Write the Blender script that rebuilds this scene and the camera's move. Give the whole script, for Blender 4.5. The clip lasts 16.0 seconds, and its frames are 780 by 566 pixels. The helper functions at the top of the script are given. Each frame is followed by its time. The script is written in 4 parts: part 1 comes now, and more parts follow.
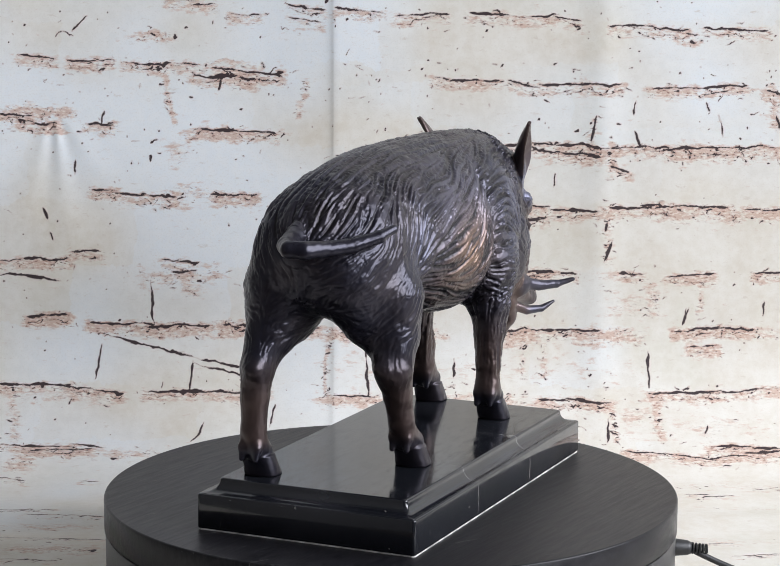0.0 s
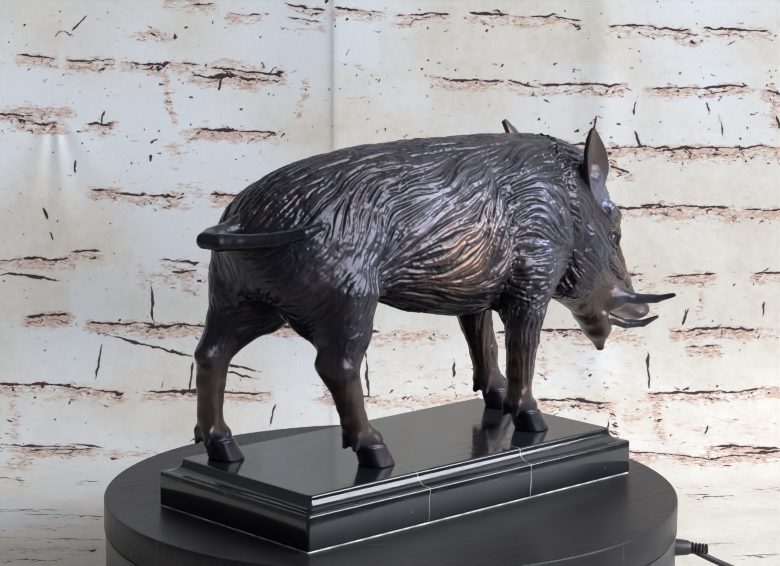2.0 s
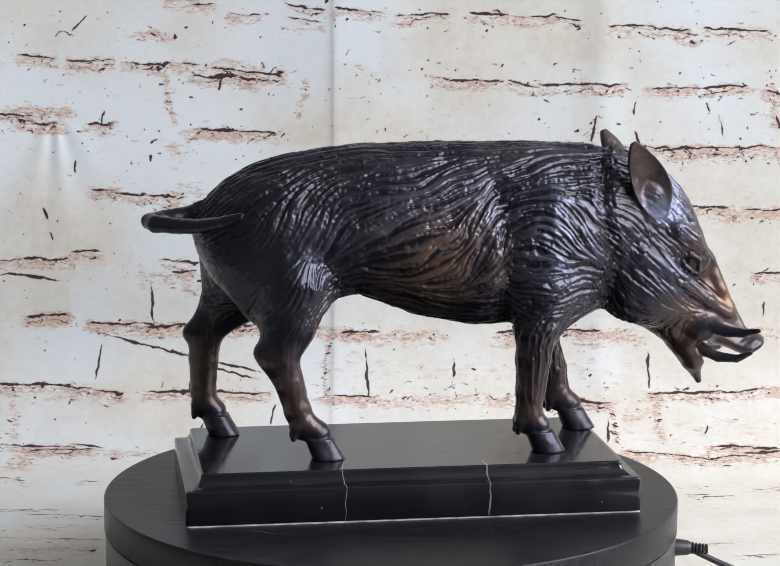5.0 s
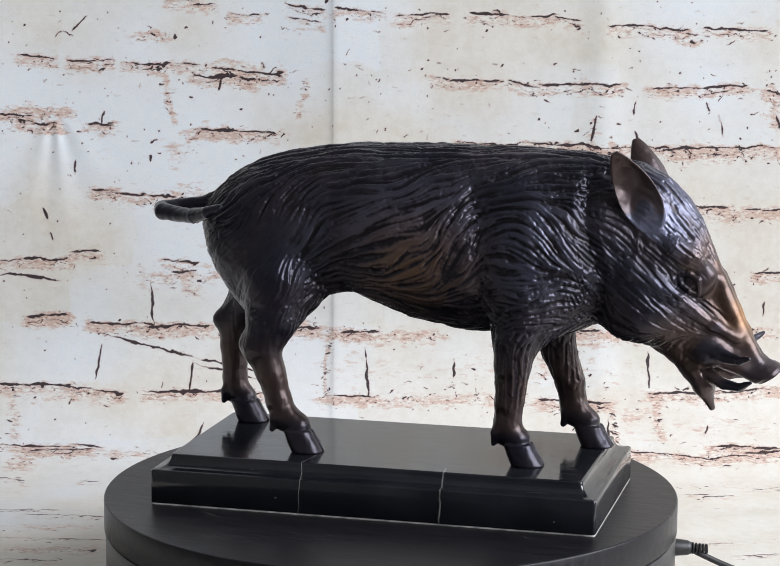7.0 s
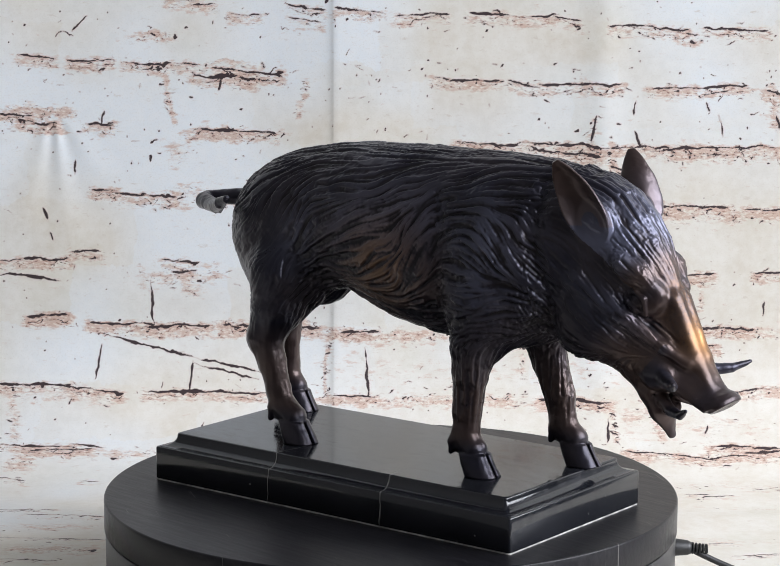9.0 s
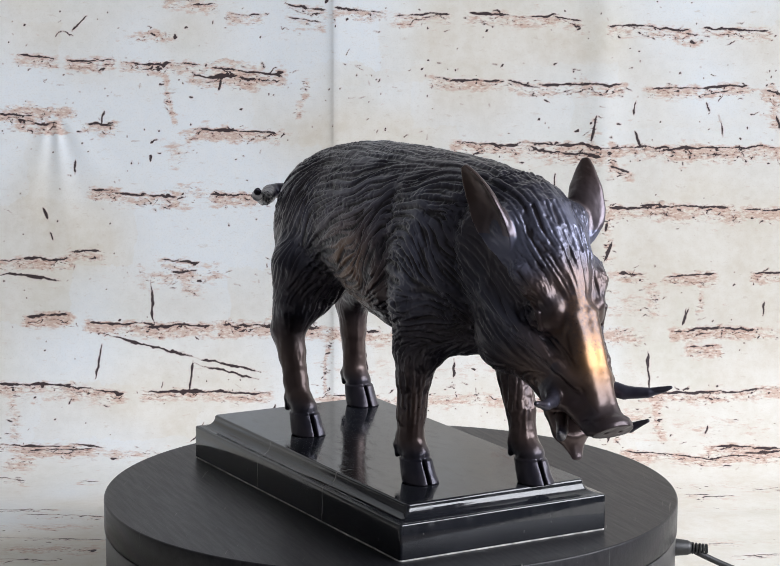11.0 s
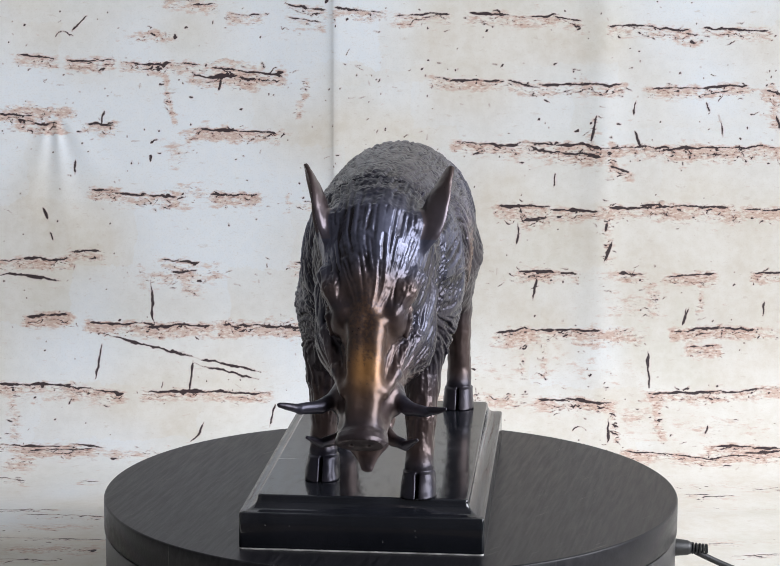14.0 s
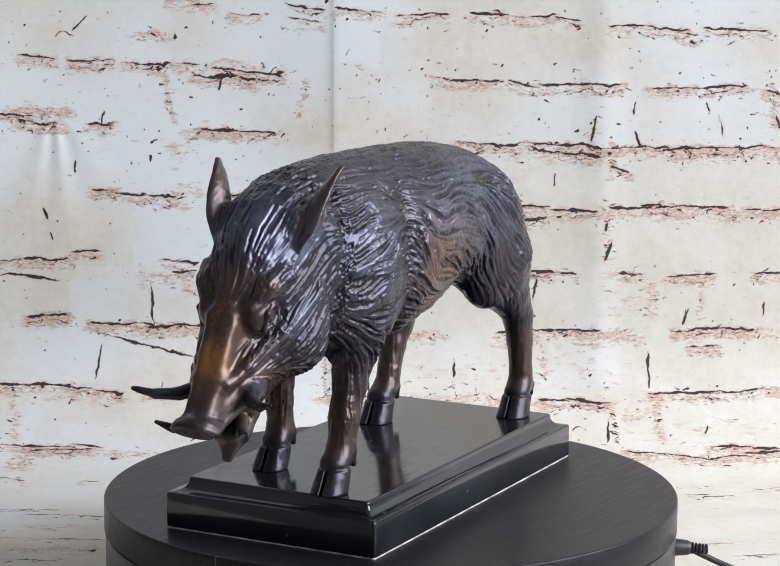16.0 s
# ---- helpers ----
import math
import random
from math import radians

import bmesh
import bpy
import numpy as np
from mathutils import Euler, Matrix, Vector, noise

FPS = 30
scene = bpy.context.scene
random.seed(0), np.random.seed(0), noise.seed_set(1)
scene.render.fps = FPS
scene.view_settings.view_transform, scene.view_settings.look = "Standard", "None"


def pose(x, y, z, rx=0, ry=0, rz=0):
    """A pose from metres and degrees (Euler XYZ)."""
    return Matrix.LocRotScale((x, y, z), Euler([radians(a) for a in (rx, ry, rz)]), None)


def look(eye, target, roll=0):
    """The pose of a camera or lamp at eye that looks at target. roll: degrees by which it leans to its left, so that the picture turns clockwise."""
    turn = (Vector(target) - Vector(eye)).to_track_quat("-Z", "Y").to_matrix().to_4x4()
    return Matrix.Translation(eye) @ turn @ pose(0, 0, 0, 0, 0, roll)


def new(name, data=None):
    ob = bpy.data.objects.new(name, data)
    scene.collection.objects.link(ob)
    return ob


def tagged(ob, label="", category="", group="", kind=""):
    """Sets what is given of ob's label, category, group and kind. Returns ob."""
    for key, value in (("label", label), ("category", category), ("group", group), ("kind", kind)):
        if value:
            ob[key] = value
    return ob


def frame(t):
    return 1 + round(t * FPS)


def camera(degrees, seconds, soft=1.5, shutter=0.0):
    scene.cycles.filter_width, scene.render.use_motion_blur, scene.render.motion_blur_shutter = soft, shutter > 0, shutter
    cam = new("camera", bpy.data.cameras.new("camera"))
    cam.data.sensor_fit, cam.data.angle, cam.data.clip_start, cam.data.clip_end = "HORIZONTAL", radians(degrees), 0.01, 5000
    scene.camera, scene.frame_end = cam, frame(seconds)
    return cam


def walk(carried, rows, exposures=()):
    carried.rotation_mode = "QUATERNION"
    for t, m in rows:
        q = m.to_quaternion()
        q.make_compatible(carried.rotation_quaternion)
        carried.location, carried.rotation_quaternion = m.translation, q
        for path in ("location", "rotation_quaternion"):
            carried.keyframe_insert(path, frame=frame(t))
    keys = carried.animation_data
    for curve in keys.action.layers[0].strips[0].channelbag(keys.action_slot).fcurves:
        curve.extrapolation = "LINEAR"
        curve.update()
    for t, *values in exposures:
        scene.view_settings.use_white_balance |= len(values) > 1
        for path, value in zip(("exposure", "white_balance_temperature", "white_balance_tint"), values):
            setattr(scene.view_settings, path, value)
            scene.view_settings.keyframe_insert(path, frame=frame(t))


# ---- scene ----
# ---- camera: it stands still ----
cam = camera(20.18, 16.0, soft=0.9)
EYE = pose(0, -1.4945, 0.3968, 90 - 9.513, 0, 0.044) @ pose(0, 0, 0, 0, 0, 0.225)
walk(cam, [(0.0, EYE), (16.0, EYE)])

# ---- light: daylight through one window in the side wall ----
world = bpy.data.worlds.new("world")
scene.world = world
world.use_nodes = True
sky = world.node_tree.nodes.new("ShaderNodeTexSky")
sky.sky_type = "NISHITA"
sky.sun_disc = False
sky.sun_elevation, sky.sun_rotation = radians(40), radians(200)
world.node_tree.links.new(sky.outputs[0], world.node_tree.nodes["Background"].inputs[0])
world.node_tree.nodes["Background"].inputs[1].default_value = 0.12
scene.view_settings.exposure = 0.0

TABLE_Z = -0.075
WIN_X, WIN_Y0, WIN_Y1, WIN_Z0, WIN_Z1 = 3.4, -3.9, 0.55, 0.55, 3.7


def area(name, m, sx, sy, power, colour):
    lamp = bpy.data.lights.new(name, "AREA")
    lamp.shape, lamp.size, lamp.size_y, lamp.energy, lamp.color = "RECTANGLE", sx, sy, power, colour
    ob = new(name, lamp)
    ob.matrix_world = m
    return ob


area("window_daylight", look((WIN_X - 0.02, (WIN_Y0 + WIN_Y1) / 2, (WIN_Z0 + WIN_Z1) / 2), (0, (WIN_Y0 + WIN_Y1) / 2, (WIN_Z0 + WIN_Z1) / 2)),
     WIN_Y1 - WIN_Y0, WIN_Z1 - WIN_Z0, 462, (0.920, 0.940, 1.0))


# ---- materials ----
class Nodes:
    """A short way to write a node tree."""

    def __init__(self, name, rough=0.5, metal=0.0):
        self.mat = bpy.data.materials.new(name)
        self.mat.use_nodes = True
        self.t = self.mat.node_tree
        self.bsdf = self.t.nodes["Principled BSDF"]
        self.bsdf.inputs["Roughness"].default_value = rough
        self.bsdf.inputs["Metallic"].default_value = metal

    def put(self, sock, value):
        if isinstance(value, bpy.types.NodeSocket):
            self.t.links.new(value, sock)
        else:
            sock.default_value = value

    def math(self, op, a, b=0.0, c=0.0, clamp=False):
        n = self.t.nodes.new("ShaderNodeMath")
        n.operation, n.use_clamp = op, clamp
        for i, v in enumerate((a, b, c)):
            self.put(n.inputs[i], v)
        return n.outputs[0]

    def coord(self, which="Object"):
        return self.t.nodes.new("ShaderNodeTexCoord").outputs[which]

    def scaled(self, vec, s):
        n = self.t.nodes.new("ShaderNodeMapping")
        n.inputs["Scale"].default_value = s
        self.t.links.new(vec, n.inputs[0])
        return n.outputs[0]

    def rotated(self, vec, angle):
        n = self.t.nodes.new("ShaderNodeMapping")
        n.inputs["Rotation"].default_value = (0, 0, angle)
        self.t.links.new(vec, n.inputs[0])
        return n.outputs[0]

    def noise(self, vec, scale, detail=3.0, rough=0.55):
        n = self.t.nodes.new("ShaderNodeTexNoise")
        n.inputs["Scale"].default_value = scale
        n.inputs["Detail"].default_value = detail
        n.inputs["Roughness"].default_value = rough
        self.t.links.new(vec, n.inputs["Vector"])
        return n.outputs[0]

    def step(self, v, lo, hi, to0=0.0, to1=1.0):
        n = self.t.nodes.new("ShaderNodeMapRange")
        n.interpolation_type = "SMOOTHSTEP"
        for i, x in enumerate((v, lo, hi, to0, to1)):
            self.put(n.inputs[i], x)
        return n.outputs[0]

    def mix(self, f, a, b):
        n = self.t.nodes.new("ShaderNodeMix")
        n.data_type = "RGBA"
        self.put(n.inputs[0], f)
        for i, v in ((6, a), (7, b)):
            self.put(n.inputs[i], v if isinstance(v, bpy.types.NodeSocket) else (*v, 1.0))
        return n.outputs[2]

    def attr(self, name):
        n = self.t.nodes.new("ShaderNodeAttribute")
        n.attribute_name = name
        return n.outputs["Fac"]

    def bump(self, h, strength, dist):
        n = self.t.nodes.new("ShaderNodeBump")
        n.inputs["Strength"].default_value = strength
        n.inputs["Distance"].default_value = dist
        self.t.links.new(h, n.inputs["Height"])
        self.t.links.new(n.outputs[0], self.bsdf.inputs["Normal"])

    def set(self, **kw):
        for k, v in kw.items():
            s = self.bsdf.inputs[k.replace("_", " ")]
            self.put(s, (*v, 1.0) if isinstance(v, tuple) and len(v) == 3 else v)
        return self.mat


def bronze_material():
    n = Nodes("patinated_bronze", 0.36, 0.62)
    co = n.coord()
    hair, warm, gold, painted_sheen = n.attr("hair"), n.attr("warm"), n.attr("gold"), n.attr("painted_sheen")
    blot = n.noise(co, 28.0, 4.0)
    fine = n.noise(co, 420.0, 3.0)
    w = n.math("MULTIPLY", warm, n.step(n.math("ADD", hair, n.math("MULTIPLY", blot, 0.6)), 0.40, 1.15))
    col = n.mix(n.step(blot, 0.35, 0.7), (0.019, 0.018, 0.029), (0.038, 0.032, 0.040))
    # bluish window sheen painted into the base colour, on the hair ridges
    col = n.mix(n.math("MULTIPLY", painted_sheen, n.step(hair, 0.25, 0.8)), col, (0.135, 0.142, 0.205))
    col = n.mix(w, col, (0.155, 0.092, 0.058))
    g = n.math("MULTIPLY", gold, n.step(n.math("ADD", fine, blot), 0.75, 1.15))
    col = n.mix(g, col, (0.42, 0.205, 0.070))
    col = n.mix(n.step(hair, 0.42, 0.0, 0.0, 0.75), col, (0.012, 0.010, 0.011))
    rough = n.math("ADD", n.step(blot, 0.3, 0.75, 0.27, 0.38), n.step(fine, 0.3, 0.8, 0.0, 0.08))
    n.bump(n.math("ADD", n.math("MULTIPLY", fine, 0.5), n.noise(co, 160.0, 3.0)), 0.20, 0.0005)
    n.bsdf.inputs["Coat Weight"].default_value = 0.12
    n.bsdf.inputs["Coat Roughness"].default_value = 0.25
    return n.set(Base_Color=col, Roughness=rough)


def marble_material():
    n = Nodes("black_marble", 0.09)
    n.bsdf.inputs["IOR"].default_value = 1.62
    co = n.coord()
    sep = n.t.nodes.new("ShaderNodeSeparateXYZ")
    n.t.links.new(co, sep.inputs[0])
    wob = n.math("MULTIPLY", n.math("SUBTRACT", n.noise(co, 26.0, 4.0), 0.5), 0.010)
    veins = None
    for x0, lean, width in ((0.046, -0.05, 0.00026), (-0.040, 0.10, 0.00010)):
        d = n.math("SUBTRACT", n.math("ADD", sep.outputs[0], wob), n.math("ADD", x0, n.math("MULTIPLY", sep.outputs[1], lean)))
        v = n.step(n.math("ABSOLUTE", d), width, width * 3.0, 1.0, 0.0)
        veins = v if veins is None else n.math("MAXIMUM", veins, v)
    veins = n.math("MULTIPLY", veins, n.math("MULTIPLY", n.step(n.noise(co, 45.0, 3.0), 0.34, 0.55), n.step(sep.outputs[1], -0.02, -0.06)))
    cloud = n.noise(co, 18.0, 5.0)
    col = n.mix(n.step(cloud, 0.4, 0.8), (0.008, 0.009, 0.012), (0.020, 0.021, 0.026))
    chips = n.step(n.noise(co, 210.0, 2.0), 0.735, 0.77)
    col = n.mix(n.math("MAXIMUM", n.math("MULTIPLY", veins, 0.55), n.math("MULTIPLY", chips, 0.35)), col, (0.50, 0.48, 0.45))
    smear = n.noise(n.scaled(co, (1, 3, 1)), 60.0, 4.0)
    n.bump(n.noise(co, 240.0, 3.0), 0.04, 0.0004)
    return n.set(Base_Color=col, Roughness=n.step(smear, 0.3, 0.8, 0.06, 0.24))


def platter_material():
    n = Nodes("black_grained_laminate", 0.42)
    n.bsdf.inputs["Specular IOR Level"].default_value = 0.24
    co = n.coord()
    grain = n.noise(n.scaled(co, (9, 120, 60)), 2.6, 6.0, 0.65)
    blot = n.noise(co, 14.0, 4.0)
    scr = n.noise(n.scaled(n.rotated(co, 0.5), (14, 420, 1)), 1.5, 2.0)
    scr = n.math("MULTIPLY", n.step(scr, 0.685, 0.72), n.step(blot, 0.42, 0.55))
    col = n.mix(n.step(grain, 0.3, 0.75), (0.006, 0.006, 0.008), (0.019, 0.018, 0.021))
    dust = n.step(n.noise(co, 330.0, 2.0), 0.76, 0.79)
    col = n.mix(n.math("MAXIMUM", n.math("MULTIPLY", scr, 0.40), n.math("MULTIPLY", dust, 0.5)), col, (0.30, 0.29, 0.28))
    n.bump(n.math("ADD", grain, n.math("MULTIPLY", n.noise(co, 700.0), 0.4)), 0.25, 0.0005)
    return n.set(Base_Color=col, Roughness=n.step(grain, 0.2, 0.8, 0.28, 0.44))


def plain(name, colour, rough, metal=0.0, grain=200.0, depth=0.0003, vary=0.25):
    n = Nodes(name, rough, metal)
    co = n.coord()
    v = n.noise(co, grain, 4.0)
    col = n.mix(n.step(v, 0.25, 0.75), tuple(c * (1 - vary) for c in colour), tuple(min(1, c * (1 + vary)) for c in colour))
    n.bump(v, 0.3, depth)
    return n.set(Base_Color=col)


def print_material():
    """Whitewashed brick as it is printed on the cloth: joints, flaking paint and cracks come from the print's own fields."""
    n = Nodes("printed_brick_cloth", 0.62)
    co = n.coord("UV")
    ink, rust, cool = n.attr("ink"), n.attr("rust"), n.attr("cool")
    f1 = n.noise(co, 130.0, 3.0, 0.6)
    f2 = n.noise(co, 620.0, 3.0, 0.65)
    f3 = n.noise(co, 20.0, 5.0, 0.6)
    stre = n.noise(n.scaled(co, (1, 2.6, 1)), 70.0, 6.0, 0.72)
    fleck = n.noise(n.scaled(co, (1, 2.2, 1)), 230.0, 3.0, 0.6)
    face = n.mix(n.step(f3, 0.32, 0.68), (0.680, 0.630, 0.545), (0.745, 0.715, 0.650))
    face = n.mix(n.step(n.noise(co, 9.0, 3.0), 0.5, 0.66, 0.0, 0.6), face, (0.665, 0.640, 0.555))
    # cool also lightens the print towards the upper left, offsetting uneven light
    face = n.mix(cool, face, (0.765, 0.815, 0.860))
    face = n.mix(n.math("MULTIPLY", n.step(f1, 0.35, 0.65), 0.22), face, (0.86, 0.85, 0.82))
    face = n.mix(n.math("MULTIPLY", n.step(f2, 0.5, 0.32), 0.20), face, (0.58, 0.53, 0.46))
    # thin weathered streaks over the bricks
    face = n.mix(n.math("MULTIPLY", n.step(stre, 0.41, 0.30), 0.45), face, (0.54, 0.46, 0.38))
    # flaked, pinkish paint, broken into crumbs
    r = n.step(n.math("ADD", rust, n.math("MULTIPLY", n.math("SUBTRACT", stre, 0.5), 2.8)), 0.30, 0.86)
    face = n.mix(n.math("MULTIPLY", r, 0.80), face, (0.58, 0.39, 0.305))
    chalk = n.math("MULTIPLY", n.step(fleck, 0.53, 0.60), n.step(rust, 0.2, 0.6))
    face = n.mix(n.math("MULTIPLY", chalk, 0.55), face, (0.84, 0.80, 0.74))
    crumb = n.math("MULTIPLY", n.step(fleck, 0.415, 0.365), n.step(n.math("ADD", rust, n.math("MULTIPLY", f3, 0.5)), 0.50, 0.85))
    face = n.mix(n.math("MULTIPLY", crumb, 0.75), face, (0.24, 0.12, 0.10))
    # joints and cracks: the field holds the distance to the line's edge
    edge = n.math("MULTIPLY_ADD", n.math("SUBTRACT", ink, 0.5), 4.0, n.math("ADD", n.math("MULTIPLY", n.math("SUBTRACT", f1, 0.5), 1.1), n.math("MULTIPLY", n.math("SUBTRACT", f2, 0.5), 1.0)))
    face = n.mix(n.step(edge, -0.9, 0.05, 0.0, 0.40), face, (0.34, 0.18, 0.14))
    face = n.mix(n.step(edge, -0.08, 0.12, 0.0, 0.98), face, (0.026, 0.013, 0.016))
    n.bump(n.noise(co, 900.0, 2.0), 0.12, 0.0003)
    return n.set(Base_Color=face)


BRONZE = bronze_material()
MARBLE = marble_material()
PLATTER = platter_material()
DRUM = plain("black_drum_plastic", (0.022, 0.022, 0.024), 0.38, grain=300.0)
RUBBER = plain("black_rubber", (0.014, 0.014, 0.015), 0.42)
FELT = plain("pale_glue_line", (0.40, 0.39, 0.37), 0.8, grain=90.0, vary=0.6)
CLOTH = print_material()
WALL = plain("grey_wall_paint", (0.15, 0.148, 0.146), 0.85, grain=40.0, vary=0.08)
DARKWALL = plain("dark_wall_paint", (0.07, 0.07, 0.07), 0.85, grain=40.0, vary=0.1)
FLOOR = plain("brown_floor", (0.09, 0.07, 0.055), 0.6, grain=12.0)
WOOD = plain("table_wood", (0.25, 0.17, 0.11), 0.5, grain=20.0)
FRAME = plain("white_window_paint", (0.75, 0.75, 0.74), 0.4, grain=60.0, vary=0.05)


# ---- mesh helpers ----
def mesh_of(name, verts, faces, mat, smooth=True):
    me = bpy.data.meshes.new(name)
    me.from_pydata([tuple(v) for v in verts], [], [tuple(f) for f in faces])
    me.materials.append(mat)
    if smooth:
        me.shade_smooth()
    me.update()
    return me


def part(name, bm, mat, parent=None, label="", smooth=False):
    me = bpy.data.meshes.new(name)
    bm.to_mesh(me)
    bm.free()
    me.materials.append(mat)
    if smooth:
        me.shade_smooth()
    ob = new(name, me)
    ob.parent = parent
    return tagged(ob, label)


def box(x0, x1, y0, y1, z0, z1, bevel=0.0):
    bm = bmesh.new()
    bmesh.ops.create_cube(bm, size=1.0)
    for v in bm.verts:
        v.co = ((x0 + x1) / 2 + v.co.x * (x1 - x0), (y0 + y1) / 2 + v.co.y * (y1 - y0), (z0 + z1) / 2 + v.co.z * (z1 - z0))
    if bevel:
        bmesh.ops.bevel(bm, geom=bm.edges[:], offset=bevel, segments=2, affect="EDGES", profile=0.5)
    return bm


def lathe(profile, seg=128):
    """A solid of revolution round z from (radius, z) pairs, closed at both ends."""
    bm = bmesh.new()
    rings = []
    for r, z in profile:
        rings.append([bm.verts.new((r * math.cos(2 * math.pi * i / seg), r * math.sin(2 * math.pi * i / seg), z)) for i in range(seg)])
    for a, b in zip(rings, rings[1:]):
        for i in range(seg):
            bm.faces.new((a[i], a[(i + 1) % seg], b[(i + 1) % seg], b[i]))
    bm.faces.new(list(reversed(rings[0])))
    bm.faces.new(rings[-1])
    bmesh.ops.recalc_face_normals(bm, faces=bm.faces[:])
    return bm


def rounded_stack(lx, ly, levels, corner=0.0022, seg=4, off=0.0012):
    """A moulded slab: rounded rectangles, each (inset, height), stacked and closed."""
    bm = bmesh.new()
    rings = []
    for inset, z in levels:
        hx, hy = lx / 2 - inset, ly / 2 - inset
        ring = []
        for k, (sx, sy) in enumerate(((1, -1), (1, 1), (-1, 1), (-1, -1))):
            for j in range(seg + 1):
                a = math.pi / 2 * (k - 1 + j / seg)
                ring.append(bm.verts.new((sx * (hx - corner) + corner * math.cos(a), off + sy * (hy - corner) + corner * math.sin(a), z)))
        rings.append(ring)
    n = len(rings[0])
    for a, b in zip(rings, rings[1:]):
        for i in range(n):
            bm.faces.new((a[i], a[(i + 1) % n], b[(i + 1) % n], b[i]))
    bm.faces.new(list(reversed(rings[0])))
    bm.faces.new(rings[-1])
    return bm


def tube(points, radii, seg=12):
    """A round tube along points, with its ends closed."""
    bm = bmesh.new()
    pts = [Vector(p) for p in points]
    rings = []
    for i, p in enumerate(pts):
        d = (pts[min(i + 1, len(pts) - 1)] - pts[max(i - 1, 0)]).normalized()
        side = d.cross(Vector((0, 0, 1)))
        side = side.normalized() if side.length > 1e-4 else Vector((1, 0, 0))
        up = side.cross(d)
        rings.append([bm.verts.new(p + radii[i] * (math.cos(2 * math.pi * k / seg) * side + math.sin(2 * math.pi * k / seg) * up)) for k in range(seg)])
    for a, b in zip(rings, rings[1:]):
        for k in range(seg):
            bm.faces.new((a[k], a[(k + 1) % seg], b[(k + 1) % seg], b[k]))
    bm.faces.new(list(reversed(rings[0])))
    bm.faces.new(rings[-1])
    bmesh.ops.recalc_face_normals(bm, faces=bm.faces[:])
    return bm


# ---- numeric noise for the sculpted and printed surfaces ----
LATTICE = np.random.RandomState(7).rand(64 * 64 * 64).astype(np.float32)


def vnoise(p, size, seed=0):
    """Smooth value noise in 0..1 at the points p, with cells of that size."""
    q = p / size + np.array([seed * 17.31, seed * 5.77, seed * 11.13])
    b = np.floor(q).astype(np.int32)
    f = (q - b).astype(np.float32)
    f = f * f * (3 - 2 * f)
    i0, i1 = b & 63, (b + 1) & 63
    x0, x1 = i0[:, 0] * 4096, i1[:, 0] * 4096
    y0, y1 = i0[:, 1] * 64, i1[:, 1] * 64
    z0, z1 = i0[:, 2], i1[:, 2]
    fx, fy, fz = f[:, 0], f[:, 1], f[:, 2]

    def row(base):
        lo = LATTICE[base + z0]
        return lo + (LATTICE[base + z1] - lo) * fz

    a = row(x0 + y0)
    a = a + (row(x0 + y1) - a) * fy
    c = row(x1 + y0)
    c = c + (row(x1 + y1) - c) * fy
    return a + (c - a) * fx


# ---- the room: plain walls that close the place ----
def room():
    x0, x1, y0, y1, z0, z1 = -2.2, WIN_X + 0.02, -4.6, 0.9, -0.85, 4.4
    t = 0.12

    def wall(name, args, mat, label):
        tagged(part(name, box(*args), mat), label, "wall", kind="structure")

    wall("wall_north", (x0 - t, x1 + t, y1, y1 + t, z0, z1), WALL, "plain grey painted wall behind the backdrop")
    wall("wall_south", (x0 - t, x1 + t, y0 - t, y0, z0, z1), DARKWALL, "plain dark wall behind the camera")
    wall("wall_west", (x0 - t, x0, y0, y1, z0, z1), WALL, "plain grey painted side wall")
    wall("wall_east_sill", (x1, x1 + t, y0, y1, z0, WIN_Z0), WALL, "plain grey wall under the window")
    wall("wall_east_head", (x1, x1 + t, y0, y1, WIN_Z1, z1), WALL, "plain grey wall over the window")
    wall("wall_east_front", (x1, x1 + t, y0, WIN_Y0, WIN_Z0, WIN_Z1), WALL, "plain grey wall beside the window")
    wall("wall_east_back", (x1, x1 + t, WIN_Y1, y1, WIN_Z0, WIN_Z1), WALL, "plain grey wall beside the window")
    tagged(part("floor", box(x0 - t, x1 + t, y0 - t, y1 + t, z0 - 0.1, z0), FLOOR), "plain brown floor", "floor", kind="structure")
    tagged(part("ceiling", box(x0 - t, x1 + t, y0 - t, y1 + t, z1, z1 + 0.1), WALL), "plain grey ceiling", "ceiling", kind="structure")


def table():
    ob = tagged(new("table"), "plain wooden table under the draped backdrop cloth", "table")
    ob.location = (0, 0.05, -0.85)
    h = TABLE_Z - 0.004 + 0.85
    part("tabletop", box(-0.62, 0.62, -0.36, 0.46, h - 0.03, h, 0.003), WOOD, ob)
    for sx in (-1, 1):
        for sy in (-0.31, 0.41):
            part("leg", box(sx * 0.57 - 0.025, sx * 0.57 + 0.025, sy - 0.025, sy + 0.025, 0, h - 0.03, 0.003), WOOD, ob)


room()
table()


# ---- the backdrop: one cloth with a brick print, hung behind and swept over the table ----
WALL_Y, SWEEP = 0.400, 0.130
MM = 0.001


